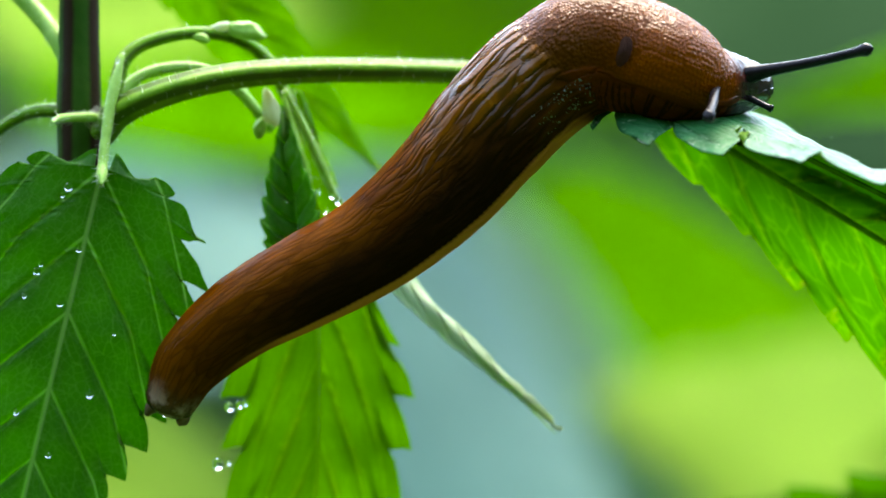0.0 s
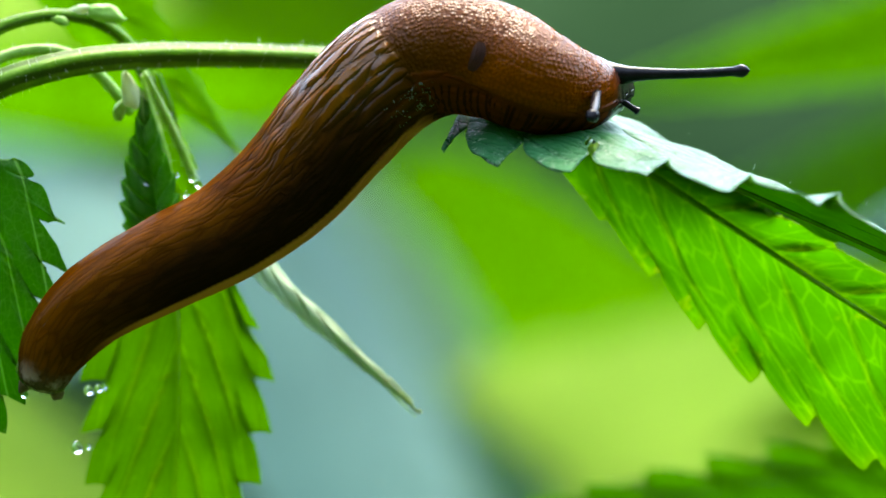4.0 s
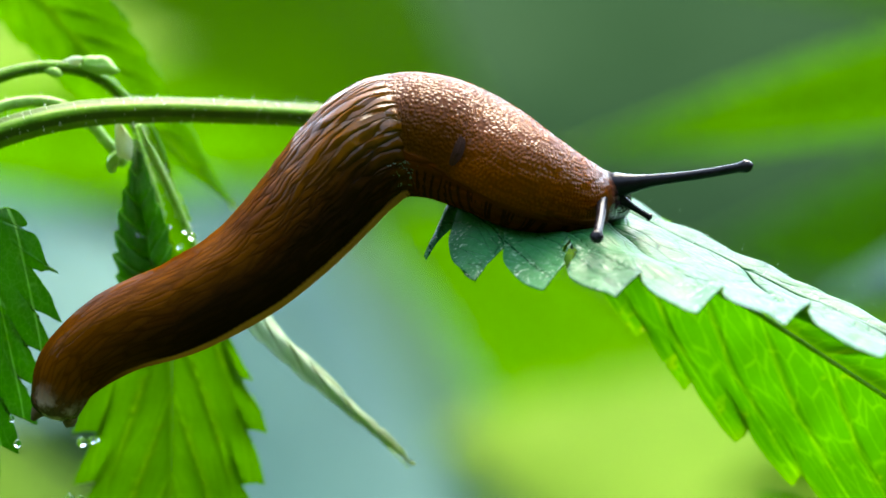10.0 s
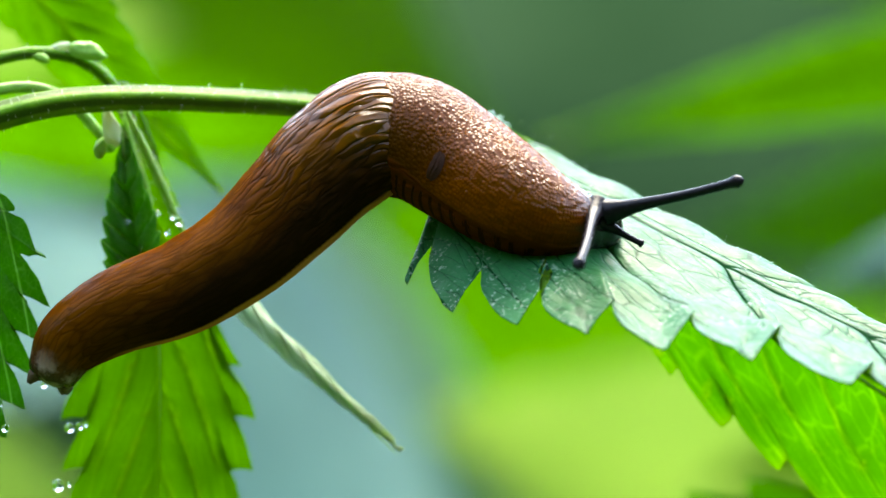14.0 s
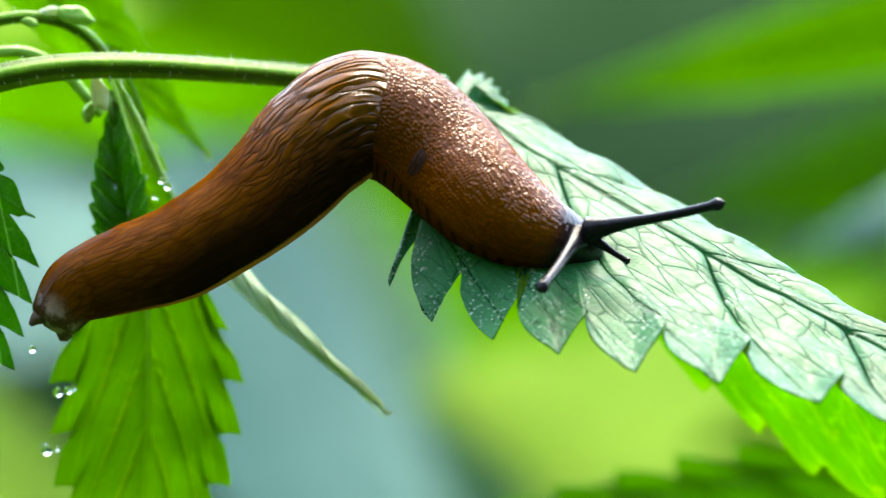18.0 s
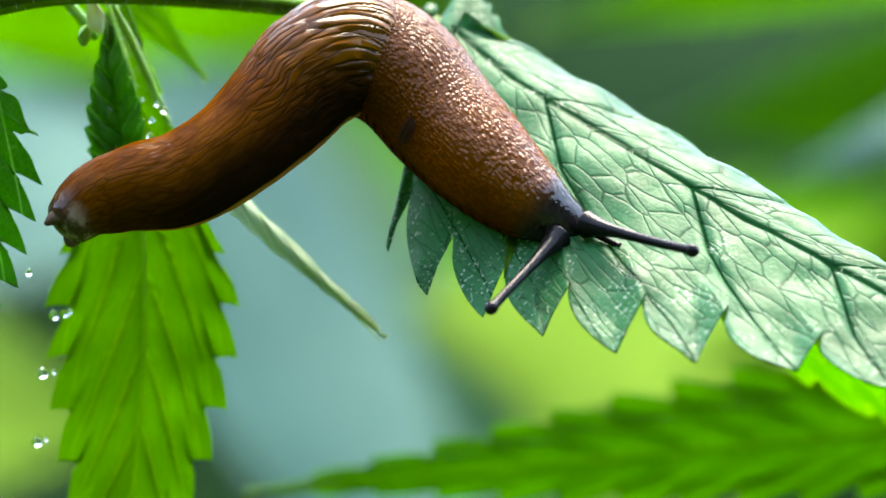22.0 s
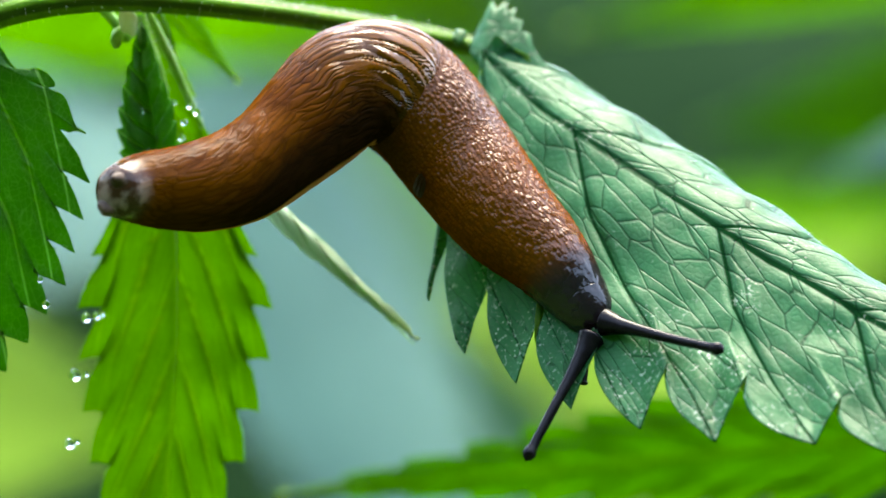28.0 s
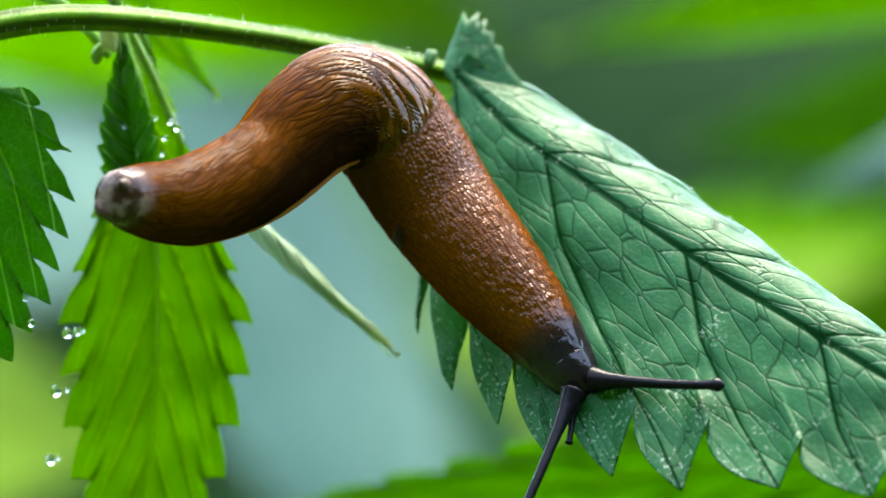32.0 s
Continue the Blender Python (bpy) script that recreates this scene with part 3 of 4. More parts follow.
# ---- the nettle ----
def build_plant():
    plant = empty("nettle_plant", "green stinging nettle with toothed leaves, wet with drops", "nettle plant")
    # main stem, with a joint where the leaf stalks spring
    part("main_stem", tube("main_stem", [(*spot(-118, y, 0.010),) for y in (-900, -300, 100, 250, 600, 1500, 4000, 8000, 12200)],
                           (0.0024, 0.0026, 0.0027, 0.0030, 0.0026, 0.0028, 0.003, 0.0032, 0.0034), OLD_STEM, 90, 20, 0.05), plant, "dark four-edged green and reddish stem")
    for pts, r, mat, near_by in ((((-110, 240), (-150, 130), (-200, 60), (-300, -40)), (0.0005, 0.0012, 0.0013, 0.0013, 0.001), PALE_STEM, 0.008),
                        (((-110, 250), (-180, 240), (-240, 260), (-330, 330)), (0.0004, 0.0010, 0.0009, 0.0008, 0.0006), STEM, 0.008),
                        (((-79, 372), (-76, 335), (-64, 240), (-42, 142)), (0.0002, 0.0008, 0.0007, 0.0007, 0.0008, 0.0008, 0.0003), PALE_STEM, -0.004),
                        (((-166, 262), (-150, 254), (-100, 252), (-62, 256)), (0.0002, 0.0006, 0.0007, 0.0003), PALE_STEM, -0.001),
                        (((-60, 230), (-30, 140), (60, 105), (150, 110), (215, 150), (250, 215)), (0.0011, 0.001, 0.0009, 0.0009, 0.0009, 0.0009), STEM, 0.004),
                        (((-60, 225), (0, 175), (90, 165), (160, 200), (225, 275)), (0.0009, 0.0008, 0.0008, 0.0008, 0.0007), PALE_STEM, 0.006),
                        (((248, 204), (290, 290), (322, 360), (352, 425)), (0.0003, 0.0006, 0.0006, 0.0005, 0.0003), PALE_STEM, 0.012),
                        (((244, 208), (262, 280), (285, 345), (296, 400)), (0.0002, 0.0005, 0.0005, 0.0004, 0.0002), PALE_STEM, 0.013)):
        part("leaf_stalk", tube("leaf_stalk", [spot(x, y, near_by + 0.003 * i) for i, (x, y) in enumerate(pts)], r, mat, 40, 12), plant, "thin curved leaf stalk")
    # the long stalk that carries the leaf the slug climbs on to; its own space starts at the joint
    root = spot(-60, 258, 0.002)
    line = [spot(x, y, d) - root for x, y, d in ((-75, 275, 0.008), (-40, 240, 0.004), (40, 208, 0.004), (150, 184, 0.006), (280, 176, 0.010), (420, 178, 0.014), (560, 184, 0.020), (700, 194, 0.025), (800, 205, 0.028), (862, 215, 0.029))]
    stalk = part("long_leaf_stalk", tube("long_leaf_stalk", line, (0.0020, 0.0018, 0.0016, 0.0015, 0.0013), STEM, 70, 40, 0.10), plant, "long arching green leaf stalk", Matrix.Translation(root))
    # hanging leaves
    left = whole_leaf("hanging_leaf", plant, 900, 245, 15, DEEP_LEAF, leaf_pose(-78, 345, -0.001, 104, 88, 4), "dark green hanging nettle leaf with water drops", -8, PALE_STEM, tooth=0.27, quilt=0.0008, belly=0.5, tip=0.76, fine=18, profile=OVATE, lobes=48, laterals=(-420, -270, -130, 0, 120, 260, 400, 530, 650, 760, 900))
    slim = ((0, 0.1), (0.12, 0.3), (0.28, 0.6), (0.42, 1.0), (0.55, 0.97), (0.7, 0.75), (0.85, 0.4), (1, 0.0))
    whole_leaf("hanging_leaf", plant, 1250, 185, 13, FRESH_LEAF, leaf_pose(262, 205, 0.022, 91.0, 82, 3), "fresh green hanging nettle leaf with water drops", -8, PALE_STEM, profile=slim, tooth=0.34, quilt=0.0010, bow=66 * UNIT, belly=0.55, tip=0.78, fine=18, acute=2.3, laterals=(-420, -270, -130, 0, 150, 320, 480, 630, 770, 900, 1030, 1250))
    whole_leaf("curled_leaf", plant, 310, 74, 8, DEEP_LEAF, leaf_pose(286, 530, 0.015, -98, 62, 0), "dark wet nettle leaf curled against the stalks", 26, PALE_STEM, tooth=0.2, quilt=0.0012, belly=0.6, tip=0.76)
    whole_leaf("folded_leaf", plant, 520, 44, 9, PALE_LEAF, leaf_pose(378, 450, 0.018, 45, 25, 0), "pale folded leaf seen along its edge", -35, PALE_STEM)
    whole_leaf("shaded_leaf", plant, 760, 120, 12, FRESH_LEAF, leaf_pose(-60, -160, 0.05, 47, 118, 0), "green nettle leaf out of focus behind the stalks", -10, STEM)
    long = ((0, 0.25), (0.03, 0.33), (0.13, 0.46), (0.2, 0.6), (0.29, 0.76), (0.38, 0.9), (0.56, 1.0), (0.75, 0.8), (0.9, 0.35), (1, 0.0))
    lit = whole_leaf("backlit_leaf", plant, 1550, 250, 12, BRIGHT_LEAF, leaf_pose(925, 238, 0.020, 33.5, -75, -12), "bright green leaf lit through, seen from below", folds=(0, 0), widths=(250, 85), rib=STEM, profile=long, tooth=0.16, rim=0.5, laterals=(-500, -260, 0, 130, 260, 400, 540, 680, 820, 960, 1100, 1300, 1550), fine=20)
    whole_leaf("low_leaf", plant, 1800, 200, 14, LOW_LEAF, leaf_pose(2000, 935, 0.11, 174.5, 62, 0), "green nettle leaf out of focus below", -8, STEM, tooth=0.5, quilt=0.0008)
    whole_leaf("low_leaf", plant, 1150, 75, 12, LOW_LEAF, leaf_pose(1930, 900, 0.15, 177.5, 58, 0), "slim green nettle leaf out of focus below", -8, STEM, tooth=0.45, quilt=0.0008)
    # the leaf that turns under the slug
    wide = ((0, 0.05), (0.05, 0.22), (0.085, 0.6), (0.12, 0.88), (0.2, 0.99), (0.3, 1.0), (0.4, 0.99), (0.5, 0.91), (0.58, 0.82), (0.66, 0.63), (0.8, 0.36), (0.9, 0.16), (1, 0.0))
    droop = lambda u: UNIT * float(np.interp(u, (0, 0.05, 0.1, 0.21, 0.3, 0.39, 0.48, 0.56, 0.64, 1), (10, 50, 105, 83, 41, -7, -30, -68, -53, 0)))
    veins = (-900, -480, -260, -110, 0, 265, 619, 930, 1200, 1420, 1700)
    rib = midrib("midrib", 1570 * UNIT, STEM, 0.0005)
    rib.transform(Matrix.Translation((0, 0, -0.0016)))
    turning = part("turning_leaf", rib, plant, "broad grey-green nettle leaf with toothed edge, seen from above")
    near = part("half_blade", blade("half_blade", 1570 * UNIT, 480 * UNIT, -1, 11, TOP_LEAF, 0.33, droop, profile=wide, cols=60, seed=5, phase=0.46, quilt=0.0004, laterals=veins, fine=30, belly=0.32, tip=0.86, curl=48 * UNIT, rib_at=40), turning)
    far = part("half_blade", blade("half_blade", 1570 * UNIT, 200 * UNIT, 1, 11, TOP_LEAF, 0.12, lambda u: -UNIT * float(np.interp(u, (0, 0.03, 0.07, 0.1, 1), (30, 30, 5, 0, 0))), profile=wide, cols=48, seed=9, quilt=0.0004, laterals=veins, fine=20, dome=85 * UNIT, rib_at=40), turning)
    thick(near, under=UNDER_LEAF), thick(far, under=UNDER_LEAF)
    # the ragged lobe at its base, and a small curled one beside it
    rim = ((-14, -24), (-30, -14), (-40, 2), (-50, 22), (-60, 52), (-78, 96), (-58, 84), (-52, 112), (-38, 92), (-27, 108), (-14, 88), (2, 96), (14, 78), (34, 82), (52, 66), (90, 56), (140, 38), (210, 8), (120, 0), (80, -10), (29, -24), (6, -26))
    verts, faces, rings = [(0.0, 0.0, -0.0010)], [], 6
    for k in range(1, rings + 1):
        for x, y in rim:
            q = k / rings
            verts.append((x * q * UNIT, y * q * UNIT, -0.0010 + 0.0004 * noise.noise(Vector((x * q * 0.03, y * q * 0.03, 4))) - 0.0008 * q * q - 0.000016 * max(0.0, x * q - 10)))
    n = len(rim)
    faces += [(0, 1 + (j + 1) % n, 1 + j) for j in range(n)]
    for k in range(rings - 1):
        faces += [(1 + k * n + j, 1 + k * n + (j + 1) % n, 1 + (k + 1) * n + (j + 1) % n, 1 + (k + 1) * n + j) for j in range(n)]
    faces = [f[::-1] for f in faces]
    course = [(0.5, 40, 0) for v in verts]
    lobe = part("basal_lobe", mesh_of("basal_lobe", verts, faces, TOP_LEAF, {"vein": [0.0] * len(verts), "grid": [(v[0] / UNIT / 40, v[1] / UNIT / 40, 9) for v in verts], "course": course}), turning, "ragged pale lobe at the base of the leaf")
    thick(lobe)
    part("curled_lobe", lump("curled_lobe", 13 * UNIT, 10 * UNIT, 20 * UNIT, DEEP_STEM, 3, 0.3), turning, "small curled dark green lobe", Matrix.Translation((-42 * UNIT, -20 * UNIT, 0.0014)) @ pose(0, 0, 0, 80, 0, 40))
    return plant, stalk, left, lit, turning, near, far


def lump(name, rx, ry, rz, material, seed=0, rough=0.12):
    """A small rounded body with uneven skin."""
    bm = bmesh.new()
    bmesh.ops.create_icosphere(bm, subdivisions=3, radius=1.0)
    for v in bm.verts:
        v.co *= 1 + rough * noise.noise(v.co * 1.7 + Vector((seed, 0, 0)))
        v.co.x *= rx * (1 - 0.25 * v.co.z)
        v.co.y *= ry
        v.co.z *= rz
    me = bpy.data.meshes.new(name)
    bm.to_mesh(me)
    bm.free()
    me.materials.append(material)
    me.polygons.foreach_set("use_smooth", [True] * len(me.polygons))
    return me


def hairs(name, roots, parent):
    """Fine stinging hairs, one spike each; roots are (place, way, length)."""
    verts, faces = [], []
    for p, way, length in roots:
        way = Vector(way).normalized()
        u = way.orthogonal().normalized()
        w = way.cross(u)
        k = len(verts)
        r = length * 0.055
        for a in (0, 2.1, 4.2):
            verts.append(Vector(p) + (u * math.cos(a) + w * math.sin(a)) * r - way * length * 0.1)
        verts.append(Vector(p) + way * length)
        faces += [(k, k + 1, k + 3), (k + 1, k + 2, k + 3), (k + 2, k, k + 3)]
    return tagged(part(name, mesh_of(name, verts, faces, HAIR), parent), kind="stuff")


def build_small_things(plant, stalk, left, turning, near, far):
    rng = random.Random(4)
    # buds and young curled leaves among the stalks
    for x, y, d, rx, rz, turn, mat in ((182, 100, 0.012, 34, 17, 15, PALE_STEM), (128, 96, 0.012, 26, 10, -25, PALE_LEAF), (100, 112, 0.010, 16, 8, 20, PALE_STEM),
                                       (222, 236, 0.010, 15, 34, -14, PALE_LEAF), (205, 268, 0.012, 12, 20, 24, PALE_STEM), (60, 108, 0.012, 12, 7, 0, STEM)):
        part("bud", lump("bud", rx * UNIT, 0.5 * min(rx, rz) * UNIT * 1.6, rz * UNIT, mat, x, 0.3), plant, "pale green bud", Matrix.Translation(spot(x, y, d)) @ pose(0, 0, 0, 0, turn, 0))
    # hairs along the long stalk, the young stalks, and the turning leaf
    me = stalk.data
    roots = []
    for v in me.vertices:
        if rng.random() < 0.16:
            roots.append((v.co, v.normal + Vector((rng.uniform(-0.3, 0.3), 0, rng.uniform(-0.3, 0.3))), rng.uniform(0.0004, 0.0011)))
    hairs("stalk_hairs", roots, stalk)
    for ob in [o for o in plant.children if o.name.startswith("leaf_stalk")]:
        roots = [(v.co, v.normal, rng.uniform(0.0003, 0.0011)) for v in ob.data.vertices if rng.random() < 0.2]
        hairs("stalk_hairs", roots, ob)
    roots = []
    for half in (near, far):
        for v in half.data.vertices:
            if rng.random() < 0.012:
                roots.append((v.co, v.normal + Vector((0.4, 0, 0)), rng.uniform(0.0003, 0.0007)))
    hairs("leaf_hairs", [r for r in roots if abs(r[0].y) < 0.004], turning)
    edge = [(v.co, Vector((0.5, 1, rng.uniform(-0.2, 0.6))), rng.uniform(0.0005, 0.0012)) for i, v in enumerate(far.data.vertices) if i % 31 == 30 and rng.random() < 0.35]
    hairs("leaf_hairs", edge, far)
    # drops that hang from the teeth of the hanging leaf
    size = {}
    for x, y, r in ((148, 766, 11), (166, 763, 9), (176, 760, 6), (128, 868, 13), (147, 866, 6), (118, 990, 12), (132, 986, 6), (104, 690, 8), (344, 402, 9), (332, 392, 7), (322, 420, 7), (300, 440, 6), (288, 415, 5), (276, 452, 8), (262, 470, 6), (318, 448, 7), (250, 400, 5), (305, 385, 6)):
        if r not in size:
            size[r] = lump("water_drop", r * UNIT * 0.8, r * UNIT * 0.8, r * UNIT * 0.85, WATER, r, 0.05)
        drop = new("water_drop", size[r])
        drop.matrix_basis = Matrix.Translation(spot(x, y, 0.012))
        tagged(drop, "clear water drop on the edge of a nettle leaf", "water drop", "water drops")
    for x, y, r in ((-43, 146, 9), (-50, 152, 6)):
        drop = new("water_drop", lump("water_drop", r * UNIT * 0.8, r * UNIT * 0.8, r * UNIT * 0.85, WATER, r, 0.05))
        drop.matrix_basis = Matrix.Translation(spot(x, y, 0.004))
        tagged(drop, "clear water drop on the top of a young nettle stalk", "water drop", "water drops")
    # drops that lie on the dark leaf and go with it
    inverse = left.matrix_basis.inverted()
    for x, y, r in ((-140, 378, 9), (-150, 392, 6), (-197, 528, 9), (-190, 516, 6), (-157, 587, 7), (-220, 572, 6), (-105, 750, 9), (-237, 782, 7), (-122, 490, 6), (-60, 640, 6), (20, 740, 7), (30, 785, 9), (-180, 860, 7), (-130, 960, 6)):
        if r not in size:
            size[r] = lump("water_drop", r * UNIT * 0.8, r * UNIT * 0.8, r * UNIT * 0.85, WATER, r, 0.05)
        p = inverse @ spot(x, y, -0.004)
        part("water_drop", size[r], left, "clear water drop", Matrix.Translation((p.x, p.y, 0.0012)) @ pose(0, 0, 0, 0, 90, 0))


# ---- the slug ----
TIMES = (0, 2, 4, 9, 13, 19, 23, 28, 32)
SPINES = []     # thirteen points from tail to head at each of those times, in the plan
SPINES.append(((42, 762), (79, 689), (169, 609), (278, 548), (401, 481), (516, 387), (608, 284), (697, 193), (793, 139), (870, 148), (935, 172), (985, 194), (1064, 199)))
SPINES.append(((58, 752), (86, 689), (162, 612), (277, 547), (394, 486), (505, 400), (596, 297), (687, 205), (781, 161), (869, 174), (946, 207), (1011, 226), (1067, 220)))
SPINES.append(((67, 747), (90, 689), (159, 614), (276, 547), (391, 489), (499, 407), (589, 304), (681, 212), (774, 173), (864, 187), (940, 221), (1009, 238), (1069, 234)))
SPINES.append(((97, 713), (125, 646), (207, 579), (320, 533), (435, 468), (529, 383), (609, 290), (685, 228), (769, 220), (851, 245), (930, 286), (1011, 316), (1075, 323)))
SPINES.append(((114, 677), (146, 619), (228, 564), (337, 524), (448, 460), (539, 376), (617, 295), (688, 246), (769, 252), (846, 294), (930, 345), (1009, 380), (1079, 392)))
SPINES.append(((151, 626), (192, 578), (271, 549), (360, 523), (452, 471), (534, 405), (603, 332), (682, 282), (765, 309), (839, 378), (910, 450), (987, 502), (1058, 531)))
SPINES.append(((181, 592), (223, 561), (297, 539), (381, 526), (471, 475), (543, 408), (607, 338), (686, 308), (766, 351), (832, 434), (910, 514), (982, 581), (1043, 627)))
SPINES.append(((205, 544), (247, 539), (328, 537), (409, 519), (481, 477), (547, 418), (608, 362), (681, 354), (749, 408), (811, 491), (886, 584), (966, 663), (1037, 754)))
SPINES.append(((240, 525), (281, 530), (352, 534), (434, 510), (508, 468), (571, 403), (631, 364), (698, 382), (751, 453), (809, 544), (892, 648), (974, 746), (1049, 841)))
# degrees by which the back turns towards the camera, and the depth of the spine in millimetres, from tail to head
ROLLS = ((0, -4, -4, 4), (0, -4, -3, 5), (0, -4, -2, 6), (4, -2, 0, 12), (10, 0, 6, 20), (25, 4, 16, 34), (40, 6, 32, 46), (55, 6, 48, 60), (60, 6, 56, 66))
DEPTHS = ((-2, -4, -8, -10, -12, -9, -4), (-2, -4, -7, -10, -12, -9, -3), (-2, -4, -7, -10, -13, -9, -2), (-3, -4, -4, -6, -10, -7, 0), (-4, -4, 0, -4, -9, -10, -6),
          (-8, -5, 3, -2, -8, -10, -9), (-11, -5, 6, 1, -4, -8, -9), (-22, -6, 8, 5, 0, -4, -8), (-26, -6, 8, 6, 1, -3, -7))
GIRTH = (46, 62, 76, 85, 90, 100, 108, 111, 109, 103, 92, 72, 45)
PIECES = 160


def cubic(values, p):
    """A smooth value between evenly spaced ones."""
    v = np.asarray(values, dtype=float)
    k = int(min(max(math.floor(p), 0), len(v) - 2))
    t = p - k
    a, b, c, d = v[max(k - 1, 0)], v[k], v[k + 1], v[min(k + 2, len(v) - 1)]
    if k == 0:
        a = 2 * b - c
    if k + 2 > len(v) - 1:
        d = 2 * c - b
    return 0.5 * (2 * b + (c - a) * t + (2 * a - 5 * b + 4 * c - d) * t * t + (3 * b - a - 3 * c + d) * t ** 3)


def spine_point(i, p):
    x, y = cubic(SPINES[i], p)
    d = float(np.interp(p, (0, 4, 7.5, 9, 10, 11, 12), DEPTHS[i])) / 1000
    return spot(x, y, d)


def roll_at(i, p):
    return radians(float(np.interp(p, (0, 4, 7.5, 9.5, 12), (*ROLLS[i], ROLLS[i][3]))))


def slug_frame(i, p):
    a, b = spine_point(i, max(p - 0.35, 0)), spine_point(i, min(p + 0.35, 12))
    along = (b - a).normalized()
    left = Vector((-along.z, 0, along.x)).normalized()
    r = roll_at(i, p)
    return frame_of(spine_point(i, p), along, left * math.cos(r) + Vector((0, -1, 0)) * math.sin(r))


def girth(p):
    return float(cubic(GIRTH, min(max(p, 0), 12))) * UNIT


def hide(p, a, s):
    """How far the skin stands out at p along the body and a round it."""
    r = girth(p)
    q = Vector((s * 230, math.cos(a) * r * 900, math.sin(a) * r * 900))
    fold = 7.2 + 1.02 * (1 - abs(1 - (a % (2 * math.pi)) / math.pi)) ** 2
    if p < fold:
        deep = 0.00009 + 0.00015 * min(1, max(0, (p - 4.6) / 1.4))
        return deep * (1 - 2.6 * abs(noise.noise(q))) * min(1, max(0.2, p / 0.9))
    return 0.00012 * noise.noise(Vector((s, math.cos(a) * r, math.sin(a) * r)) * 1400) + 0.00025 * min(1, (p - fold) * 2.5) * (1 if math.cos(a) > -0.45 else 0)


def ring(p, x, s, shrink, sides, turn=0.0):
    """One ring of skin: points, rest places and skin values."""
    r = girth(p)
    out, rest, skin = [], [], []
    for j in range(sides):
        a = 2 * math.pi * j / sides
        cy, cz = math.sin(a - turn), math.cos(a - turn)
        q = (r + hide(p, a, s)) * shrink
        y, z = q * cy, q * cz
        flat = -0.95 * r
        if z < flat:
            z = flat + (z - flat) * 0.25
            y *= 1.03
        low = a / math.pi if a <= math.pi else 2 - a / math.pi
        out.append((x, y, z))
        k = shrink if shrink < 0.96 else 1.0
        rest.append((s, r * k * math.sin(a), r * k * math.cos(a)))
        skin.append((p / 12, low, 0))
    return out, rest, skin


